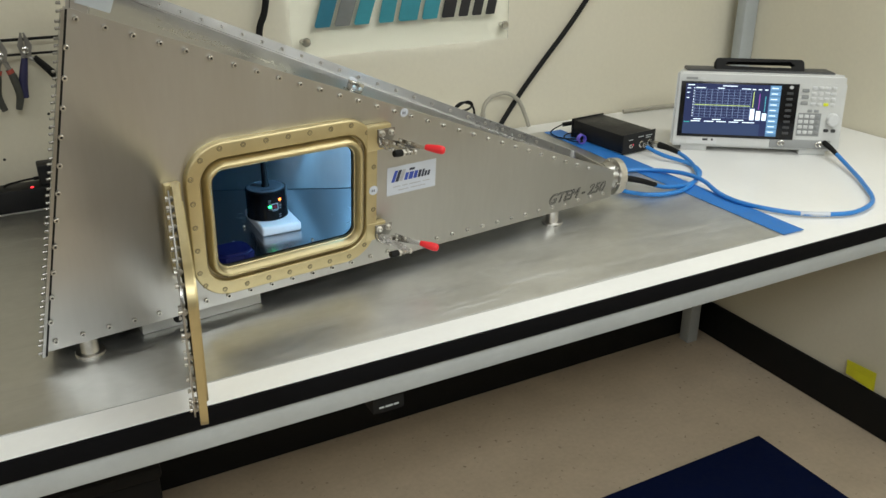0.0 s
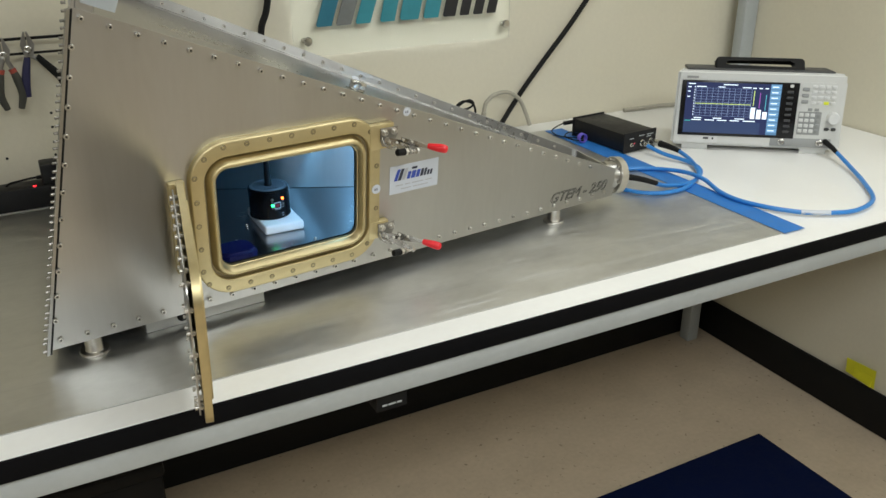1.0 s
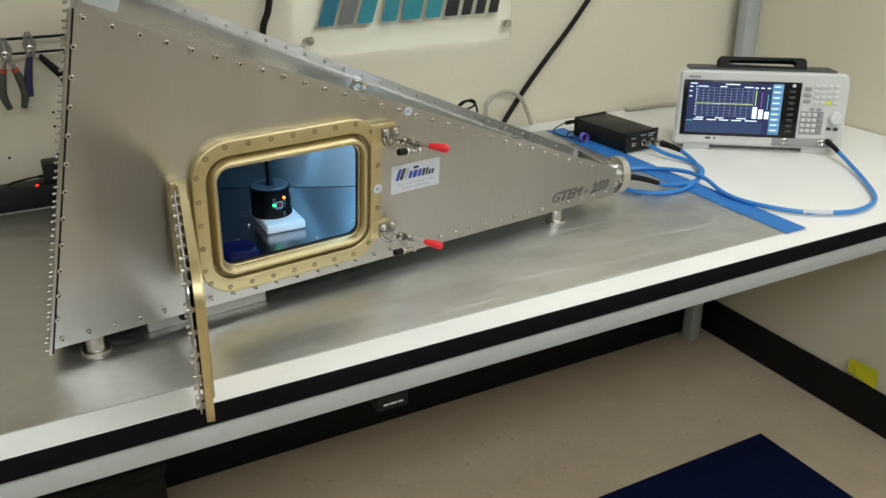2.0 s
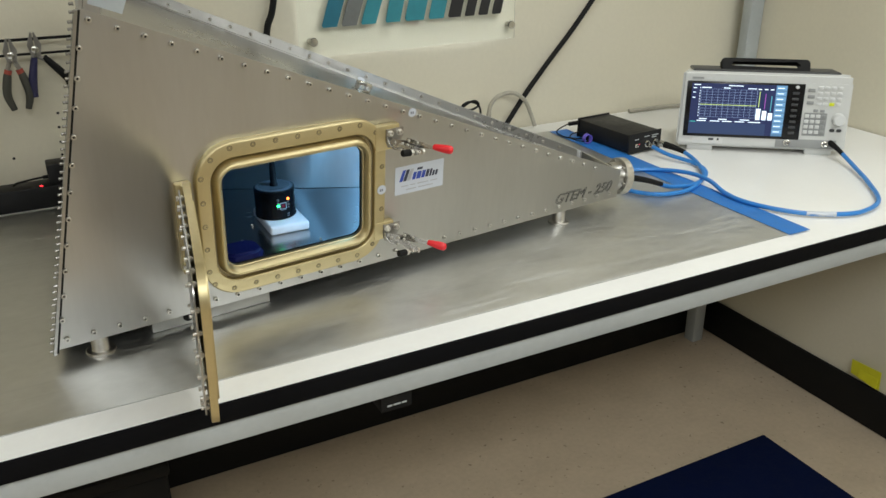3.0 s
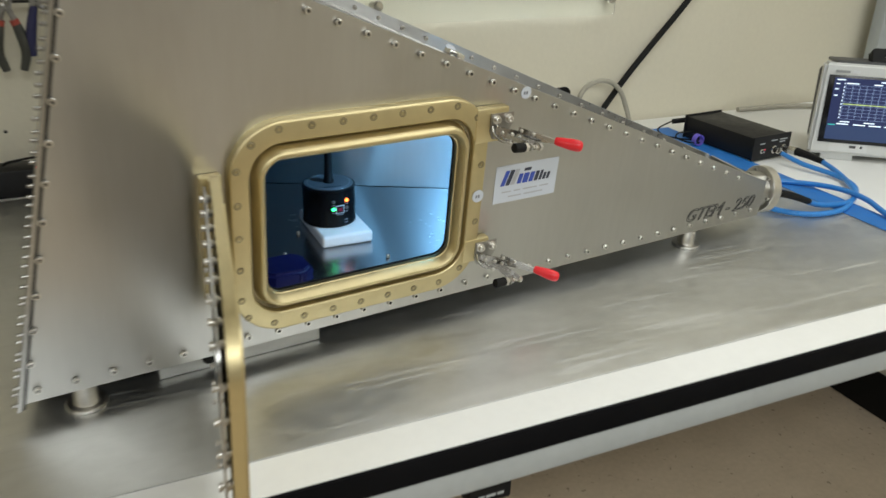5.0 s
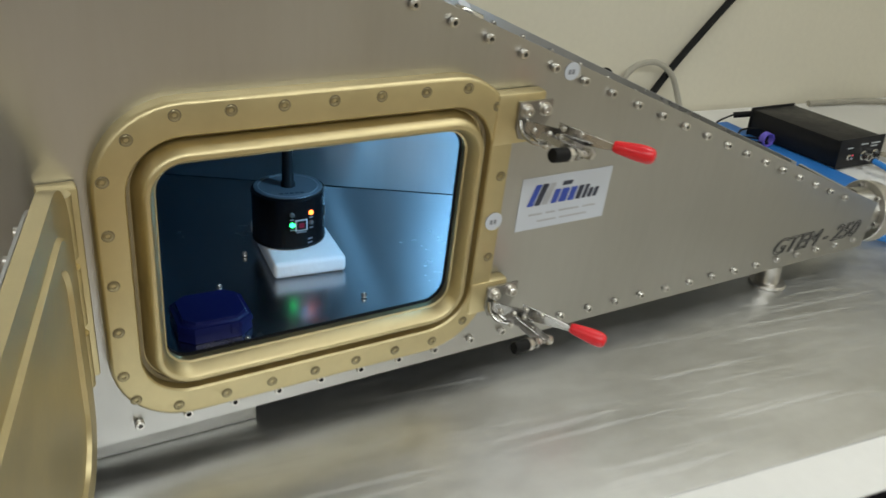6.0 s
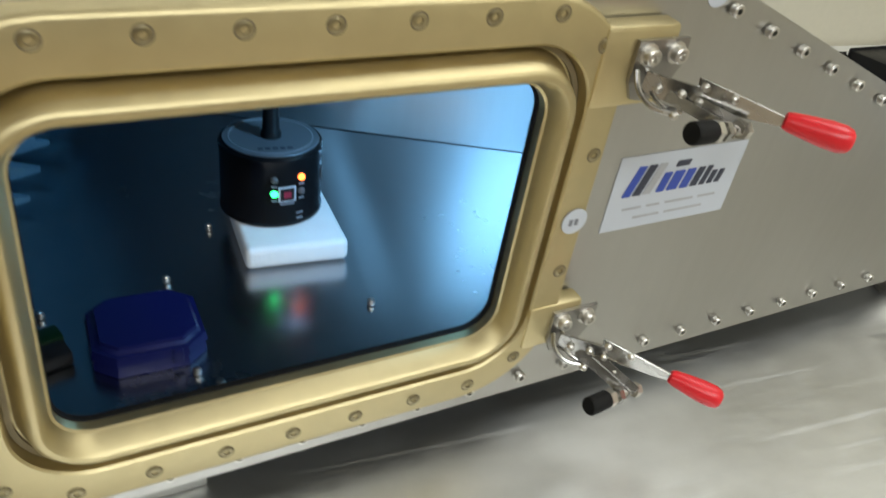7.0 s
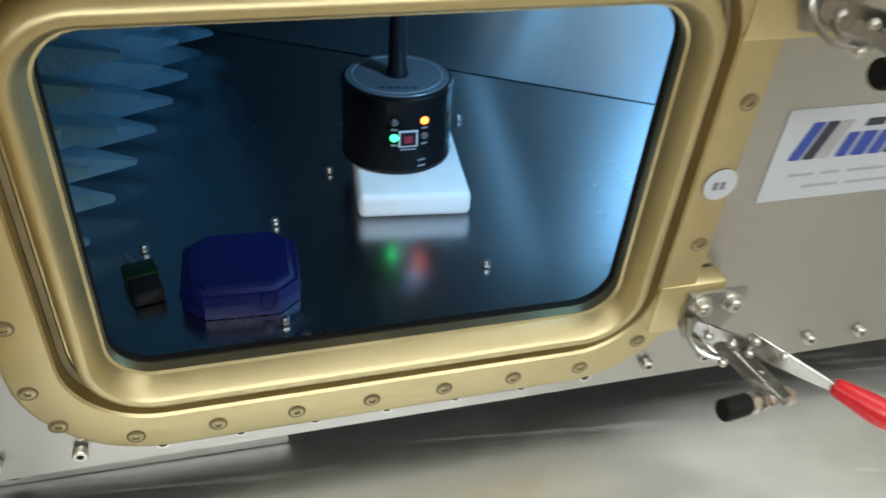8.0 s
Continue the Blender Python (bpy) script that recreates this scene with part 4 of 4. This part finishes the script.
ana = thing("spectrum_analyser", pose(1.600, 1.154, TABLE + 0.012, -5, 0, -37) @ Matrix.Diagonal((1.05, 1, 0.94, 1)), "light grey spectrum analyser with a lit blue screen and carrying handle", "spectrum analyser")
sl = bmesh.new()
hull_prism([(-W2, 0, 0), (W2, 0, 0), (W2 - 0.020, 0.11, 0.006), (-W2 + 0.020, 0.11, 0.006)], [(-W2 + 0.004, 0.006, AH), (W2 - 0.004, 0.006, AH), (W2 - 0.022, 0.11, AH - 0.006), (-W2 + 0.022, 0.11, AH - 0.006)], sl)
bmesh.ops.bevel(sl, geom=list(sl.edges), offset=0.006, segments=3, affect="EDGES")
part("case", sl, CASE, ana)
part("rear_cover", span(-W2 + 0.02, W2 - 0.02, 0.104, 0.135, 0.012, AH - 0.018, 0.01), DARKGREY, ana)
part("top_cover", span(-W2 + 0.028, W2 - 0.028, 0.022, 0.106, AH - 0.004, AH + 0.004, 0.0035), DARKGREY, ana, "dark grey top cover")
for x in (-0.135, 0.135):
    part("foot", span(x - 0.030, x + 0.030, 0.008, 0.022, -0.013, 0.004, 0.003), CASE, ana)
    part("foot", span(x - 0.030, x + 0.030, 0.085, 0.105, -0.021, 0.012, 0.003), DARKGREY, ana)
hole_ = [(x, z + 0.002) for x, z in round_rect(0.076, 0.0075, 0.006, 5)]
hb = plate(round_rect(0.100, 0.019, 0.010, 6), -0.012, 0.012, hole_, bevel=0.002)
bmesh.ops.transform(hb, matrix=Matrix.Translation((-0.001, 0.052, AH + 0.010)) @ pose(0, 0, 0, -30, 0, 0), verts=hb.verts)
part("handle", hb, RUBBER, ana, "dark grey carrying handle")
fr = Matrix.Translation((0, -0.0006, 0)) @ pose(0, 0, 0, -1.75, 0, 0)        # the leaning front face


def af(name, x0, x1, z0, z1, y1, mat, parent=None, label="", bevel=0.0, y0=0.0):
    ob = part(name, span(x0, x1, -y1, -y0, z0, z1, bevel), mat, parent or ana, label)
    if parent is None:
        ob.matrix_local = fr
    return ob


bezel = af("screen_bezel", -0.176, 0.066, 0.030, 0.168, 0.0015, GLOSS, label="glossy black screen surround", bevel=0.0007)
SCR = glow("screen_navy", (0.010, 0.018, 0.075), 1.0)
SCR_GRID = glow("screen_grid", (0.30, 0.40, 0.62), 1.0)
SCR_WHITE = glow("screen_white", (0.75, 0.88, 1.0), 1.3)
SCR_TRACE = glow("screen_trace", (0.62, 0.80, 0.22), 1.2)
SCR_SIDE = glow("screen_side", (0.07, 0.17, 0.31), 1.0)
SCR_BLUE = glow("screen_key", (0.13, 0.29, 0.48), 1.0)
SCR_GREY = glow("screen_grey", (0.022, 0.042, 0.11), 1.0)
scr = af("screen", -0.166, 0.030, 0.037, 0.163, 0.0019, SCR, bezel, "lit blue screen")


def sf(x0, x1, z0, z1, mat, d=0.0022):
    part("screen_mark", span(x0, x1, -d, -0.0019, z0, z1), mat, scr)


sf(-0.166, -0.006, 0.037, 0.066, SCR_GREY, 0.00195)
for i in range(11):
    sf(-0.146 + i * 0.0116, -0.1455 + i * 0.0116, 0.080, 0.149, SCR_GRID)
    z = 0.080 + i * 0.0069
    sf(-0.146, -0.030, z, z + 0.0004, SCR_GRID, 0.00215)
    sf(-0.149, -0.1475, z + 0.001, z + 0.004, SCR_WHITE)
sf(-0.146, -0.030, 0.1100, 0.1112, SCR_TRACE, 0.0024)
for i, (zt, c) in enumerate(((0.104, SCR_TRACE), (0.099, glow("screen_purple", (0.4, 0.1, 0.5), 1.0)), (0.094, glow("screen_cyan", (0.1, 0.5, 0.6), 1.0)))):
    x = -0.0285 + i * 0.0125
    sf(x, x + 0.009, 0.076, zt, SCR_WHITE)
    sf(x + 0.0035, x + 0.0047, zt + 0.004, zt + 0.042, c)
    sf(x, x + 0.007, 0.1505, 0.153, SCR_WHITE)
for x0, w, z in ((-0.145, 0.02, 0.1515), (-0.10, 0.014, 0.1515), (-0.05, 0.018, 0.1515), (-0.145, 0.016, 0.0735), (-0.105, 0.018, 0.0735), (-0.06, 0.02, 0.0735),
                 (-0.15, 0.02, 0.0685), (-0.122, 0.02, 0.0685), (-0.096, 0.02, 0.0685), (-0.07, 0.02, 0.0685), (-0.042, 0.025, 0.0685), (-0.162, 0.014, 0.158), (-0.09, 0.03, 0.1575),
                 (-0.163, 0.007, 0.150), (-0.163, 0.006, 0.139), (-0.163, 0.006, 0.126)):
    sf(x0, x0 + w, z, z + 0.0022, SCR_WHITE)
sf(-0.164, -0.152, 0.0662, 0.068, glow("screen_teal", (0.05, 0.5, 0.45), 1.0))
sf(0.0075, 0.030, 0.037, 0.163, SCR_SIDE, 0.00195)
for i in range(9):
    sf(0.0085, 0.029, 0.043 + i * 0.0135, 0.0535 + i * 0.0135, SCR_BLUE, 0.0021)
    sf(0.011, 0.024, 0.047 + i * 0.0135, 0.0492 + i * 0.0135, SCR_WHITE, 0.0024)
for i in range(8):
    af("soft_key", 0.042, 0.055, 0.044 + i * 0.0140, 0.050 + i * 0.0140, 0.0035, DARKGREY, bezel, bevel=0.001)
part("power_key", lathe([(0, 0), (0.004, 0), (0.004, 0.002), (0, 0.0024)], 14), KEY, bezel, m=Matrix.Translation((0.050, -0.0015, 0.160)) @ OUT)
keypad = af("key_panel", 0.070, 0.186, 0.030, 0.172, 0.0008, CASE, label="grey key panel")
af("number_panel", 0.0725, 0.131, 0.040, 0.0985, 0.0012, MIDGREY, keypad, y0=0.0008)
for c in range(4):
    for r_ in range(4):
        mat_ = KEY if (c, r_) != (2, 3) else glow("yellow_key", (0.55, 0.60, 0.02), 0.7)
        x, z = 0.099 + c * 0.0165, 0.158 - r_ * 0.0135
        af("key", x, x + 0.0125, z, z + 0.0075, 0.0040, mat_, keypad, bevel=0.001, y0=0.0008)
for c in range(4):
    for r_ in range(4):
        x, z = 0.074 + c * 0.0145, 0.086 - r_ * 0.0135
        af("key", x, x + 0.0108, z, z + 0.0085, 0.0040, KEY if c < 3 else MIDGREY, keypad, bevel=0.001, y0=0.0008)
for r_ in range(3):
    af("key", 0.074, 0.092, 0.150 - r_ * 0.0155, 0.159 - r_ * 0.0155, 0.0030, MIDGREY, keypad, bevel=0.002, y0=0.0008)
for c in range(2):
    af("key", 0.094 + c * 0.017, 0.106 + c * 0.017, 0.1005, 0.108, 0.0030, MIDGREY, keypad, bevel=0.001, y0=0.0008)
    af("key", 0.142 + c * 0.018, 0.154 + c * 0.018, 0.052, 0.060, 0.0030, DARKGREY, keypad, bevel=0.003, y0=0.0008)
part("tuning_knob", lathe([(0, 0), (0.0165, 0), (0.0165, 0.004), (0.0150, 0.015), (0.0130, 0.017), (0, 0.0165)], 28), KEY, keypad, "pale tuning knob", Matrix.Translation((0.160, -0.0009, 0.084)) @ OUT)
sock = af("socket_panel", 0.035, 0.170, 0.006, 0.029, 0.0010, MIDGREY, label="grey panel with two round sockets", bevel=0.0005)
for x in (0.060, 0.145):
    part("socket", lathe([(0, 0), (0.0085, 0), (0.0085, 0.003), (0.0062, 0.004), (0.0062, 0.012), (0.004, 0.012), (0.004, 0.004), (0, 0.004)], 20), CHROME, sock, "bright round socket",
         Matrix.Translation((x, -0.001, 0.018)) @ OUT)
for x0, w, z, m_ in ((-0.168, 0.026, 0.176, MIDGREY), (-0.136, 0.012, 0.176, KEY), (-0.118, 0.012, 0.017, DARKGREY), (-0.098, 0.004, 0.017, BLACK)):
    af("case_mark", x0, x0 + w, z, z + 0.0055, 0.0008, m_)
af("hinge_pad", -0.155, -0.085, 0.008, 0.026, 0.0005, KEY)

bezel.matrix_local = fr @ Matrix.Translation((0.0138, 0, -0.0045)) @ Matrix.Diagonal((1.09, 1, 1.045, 1))
keypad.matrix_local = fr @ Matrix.Translation((0.0288, 0, -0.002)) @ Matrix.Diagonal((0.86, 1, 1.02, 1))

# ---------------------------------------------------------------- wall sign
ACR = bpy.data.materials.new("clear_acrylic")
ACR.use_nodes = True
bs = ACR.node_tree.nodes["Principled BSDF"]
bs.inputs["Base Color"].default_value = (0.95, 0.97, 0.96, 1)
bs.inputs["Roughness"].default_value = 0.03
bs.inputs["Transmission Weight"].default_value = 1.0
bs.inputs["IOR"].default_value = 1.25
sign = thing("wall_sign", pose(0.876, 1.622, 1.088), "clear acrylic wall sign on four steel standoffs", "sign")
pane = part("acrylic_plate", span(-0.292, 0.292, 0, 0.004, 0, 0.36, 0.0015), ACR, sign, "clear acrylic plate")
pane.visible_shadow = False
for x in (-0.259, 0.277):
    for z in (0.036, 0.324):
        part("standoff", lathe([(0, -0.019), (0.007, -0.019), (0.007, 0), (0.0095, 0.0045), (0.0105, 0.006), (0.0105, 0.009), (0.009, 0.0115), (0, 0.012)], 20), CHROME, sign, "steel standoff", Matrix.Translation((x, 0, z)) @ OUT)
T1, T2, G1, K1 = (material(n_, c_, 0.4) for n_, c_ in (("deep_teal", (0.02, 0.16, 0.24)), ("teal", (0.03, 0.24, 0.30)), ("sign_grey", (0.16, 0.17, 0.17)), ("sign_black", (0.015, 0.015, 0.018))))
logo(sign, 0.557, (T1, G1, T2, T2, K1), 0.0, 0.0015)
for ch in [c for c in sign.children if c.name.startswith("logo_")]:
    ch.matrix_local = Matrix.Translation((-0.237, -0.0021, 0.066)) @ OUT

# ---------------------------------------------------------------- wires on the wall
wire = thing("black_cable", pose(1.3, 1.62, 1.0), "thick black cable hanging down the wall behind the bench", "cable", "cables on the wall")
cord(wire, [(1.140, 1.615, 0.848), (1.155, 1.62, 0.866), (1.214, 1.625, 0.938), (1.283, 1.625, 1.017), (1.352, 1.625, 1.092), (1.415, 1.625, 1.168), (1.50, 1.625, 1.28), (1.57, 1.625, 1.43)], 0.0068, RUBBER)
wire2 = thing("black_cable", pose(0.52, 1.62, 1.0), "thick black cable hanging down the wall behind the bench", "cable", "cables on the wall")
cord(wire2, [(0.50, 1.615, 0.86), (0.500, 1.62, 1.02), (0.512, 1.625, 1.153), (0.532, 1.625, 1.215), (0.56, 1.625, 1.40)], 0.0075, RUBBER)
BEIGE = material("grey_beige_cable", (0.36, 0.34, 0.28), 0.5)
wire3 = thing("grey_cable", pose(1.15, 1.6, 0.9), "grey-beige cable with a moulded plug, looped against the wall", "cable")
cord(wire3, [(1.082, 1.60, 0.90), (1.090, 1.603, 0.925), (1.118, 1.61, 0.943), (1.162, 1.612, 0.946), (1.200, 1.612, 0.922), (1.222, 1.61, 0.88), (1.232, 1.605, 0.848)], 0.0055, BEIGE)
cord(wire3, [(1.078, 1.598, 0.872), (1.080, 1.599, 0.885), (1.083, 1.60, 0.904)], lambda f: 0.0085 - 0.002 * f, BEIGE, "plug", "moulded plug")
wire4 = thing("black_wire", pose(1.0, 1.55, 0.9), "thin black wire coil behind the test cell", "cable")
cord(wire4, [(0.955, 1.57, 0.842), (0.965, 1.56, 0.92), (0.985, 1.55, 0.948), (1.01, 1.55, 0.955), (1.022, 1.55, 0.944), (1.005, 1.55, 0.934), (0.98, 1.55, 0.936), (0.975, 1.55, 0.947), (1.0, 1.553, 0.953), (1.03, 1.556, 0.93), (1.035, 1.57, 0.842)], 0.0028, RUBBER)
wire5 = thing("grey_cable", pose(1.7, 1.6, TABLE), "grey-beige cable lying along the wall", "cable")
cord(wire5, [(1.565, 1.612, 0.847), (1.63, 1.608, 0.847), (1.70, 1.60, 0.848), (1.78, 1.57, 0.848), (1.80, 1.48, 0.85), (1.74, 1.30, 0.87)], 0.006, BEIGE)

# ---------------------------------------------------------------- tool rack, power strip
rack = thing("tool_rack", pose(-0.05, 1.645, 1.17), "black wire tool rack on the wall", "tool rack")
rk = sweep([(-0.25, -0.035, 0.012), (0.23, -0.035, 0.010)], 0.003, 8, smooth=False)
sweep([(-0.25, -0.04, -0.016), (0.23, -0.04, -0.018)], 0.0025, 8, smooth=False, bm=rk)
part("rail", rk, RUBBER, rack)
for x in (-0.2, 0.225):
    part("hook", sweep([(x, -0.002, 0.02), (x, -0.032, 0.020), (x, -0.036, 0.006), (x, -0.038, -0.022)], 0.003, 8, smooth=False), RUBBER, rack)
GRIP_A, GRIP_R, GRIP_B = material("grey_grip", (0.055, 0.055, 0.045), 0.6), material("dull_red", (0.35, 0.06, 0.04), 0.5), material("navy_grip", (0.02, 0.02, 0.075), 0.45)


def pliers(x, z, grips, spread, lower, label, tip, top=0.45):
    p = thing("pliers", pose(x, 1.60, z), label, "pliers", "pliers on the rack")
    for s in (-1, 1):
        hd = bmesh.new()
        hull_prism([(s * 0.001, -0.005, 0.034), (s * 0.004, -0.005, 0.034), (s * 0.013, -0.005, 0.01), (s * 0.008, -0.005, -0.012), (s * 0.001, -0.005, -0.012)],
                   [(s * 0.001, 0.005, 0.034), (s * 0.004, 0.005, 0.034), (s * 0.013, 0.005, 0.01), (s * 0.008, 0.005, -0.012), (s * 0.001, 0.005, -0.012)], hd)
        part("jaw", hd, TOOL, p)
    part("pivot", lathe([(0, 0), (0.007, 0), (0.007, 0.002), (0.005, 0.003), (0, 0.003)], 16), CHROME, p, m=Matrix.Translation((0, -0.0055, 0.002)) @ OUT)
    for s, (g, sp, lo) in zip((-1, 1), zip(grips, spread, lower)):
        part("shank", sweep([(s * 0.003, 0, -0.008), (s * 0.006, 0, -0.014), (s * sp * 0.5, 0, -0.026)], 0.0045, 10), TOOL, p)
        part("grip", sweep([(s * sp * top, 0, -0.014 - 0.012 * (top > 0.3)), (s * sp * 0.72, 0, -0.045), (s * sp * 0.95, 0, lo * 0.72), (s * sp * tip, 0, lo)], lambda f: 0.006 + 0.0022 * math.sin(math.pi * f), 12), g, p)
        if g == GRIP_A:
            part("grip_collar", sweep([(s * sp * 0.45, 0, -0.026), (s * sp * 0.62, 0, -0.037)], 0.0070, 12, smooth=False), GRIP_R, p, "red grip collar")
    return p


pliers(-0.011, 1.152, (GRIP_A, GRIP_A), (0.021, 0.021), (-0.106, -0.106), "combination pliers with grey grips and red collars", 0.6)
pliers(0.034, 1.160, (GRIP_B, RUBBER), (0.016, 0.054), (-0.092, -0.088), "diagonal pliers with navy and black grips, hung slightly open", 1.0, 0.25)
strip = thing("power_strip", pose(-0.10, 1.598, TABLE + 0.0005), "black power strip with a lit red pilot light", "power strip")
part("body", span(-0.25, 0.150, -0.025, 0.03, 0, 0.047, 0.004), BLACK, strip)
part("pilot_light", lathe([(0.003, 0), (0.003, 0.001), (0, 0.002)], 12), glow("pilot_red", (1.0, 0.02, 0.03), 4), strip, "lit red pilot light", Matrix.Translation((0.095, -0.018, 0.047)))
adapter = thing("power_adapter", pose(0.027, 1.60, TABLE + 0.048), "black plug-in power adapter on the power strip", "power adapter")
part("body", span(-0.016, 0.020, -0.02, 0.025, 0, 0.042, 0.003), BLACK, adapter)
cord(adapter, [(0.011, 1.597, 0.900), (-0.005, 1.597, 0.9005), (-0.03, 1.60, 0.897), (-0.055, 1.605, 0.890), (-0.065, 1.632, 0.86)], 0.0022, RUBBER)
part("strain_relief", rod((-0.026, -0.003, 0.0125), (-0.0162, -0.003, 0.0125), 0.004), RUBBER, adapter)
anchor = solid("anchor_hole", lathe([(0, 0), (0.003, 0), (0.002, -0.002), (0, -0.002)], 10), RECESS_SHADE, "small dark screw hole in the wall", "screw hole", pose(0.055, YB - 0.0004, 1.02) @ OUT, "screw holes")
for x, z in ((0.052, 0.99), (0.05, 0.958), (0.048, 0.93), (-0.045, 0.935)):
    copy_thing(anchor, pose(x, YB - 0.0004, z) @ OUT)

# ---------------------------------------------------------------- below the bench
note = thing("yellow_label", pose(XR - 0.0135, 0.995, 0.166, 0, 0, 0), "yellow adhesive tag folded on the wall above the base", "tag")
YEL = material("yellow_film", (0.62, 0.60, 0.02), 0.4, 0, 0.05, 20)
part("sheet", hull_prism([(0, -0.048, -0.030), (0, 0.046, -0.022), (0, 0.050, 0.022), (0, -0.044, 0.026)], [(-0.0015, -0.048, -0.030), (-0.0015, 0.046, -0.022), (-0.0015, 0.050, 0.022), (-0.0015, -0.044, 0.026)]), YEL, note)
part("fold", hull_prism([(-0.002, -0.040, -0.028), (-0.002, 0.02, -0.022), (-0.002, 0.02, 0.004), (-0.002, -0.040, 0.002)], [(-0.006, -0.040, -0.028), (-0.006, 0.02, -0.022), (-0.003, 0.02, 0.004), (-0.003, -0.040, 0.002)]), YEL, note)
ub = thing("switch_box", pose(0.405, 0.735, 0.748), "small black box hung below the front rail", "switch box")
part("body", span(-0.026, 0.026, -0.018, 0.03, -0.018, 0.0215, 0.003), RUBBER, ub)
for x0, w in ((-0.016, 0.008), (-0.006, 0.012), (0.008, 0.008)):
    part("text_bar", span(x0, x0 + w, -0.0184, -0.018, -0.009, -0.006), GREY_PAINT, ub)
bin_ = thing("storage_case", pose(-0.25, 1.38, 0.0005), "black storage case under the bench", "case")
part("body", span(-0.35, 0.36, -0.18, 0.2, 0, 0.37, 0.01), RUBBER, bin_)
part("lid", span(-0.355, 0.365, -0.185, 0.205, 0.3705, 0.40, 0.008), RUBBER, bin_)
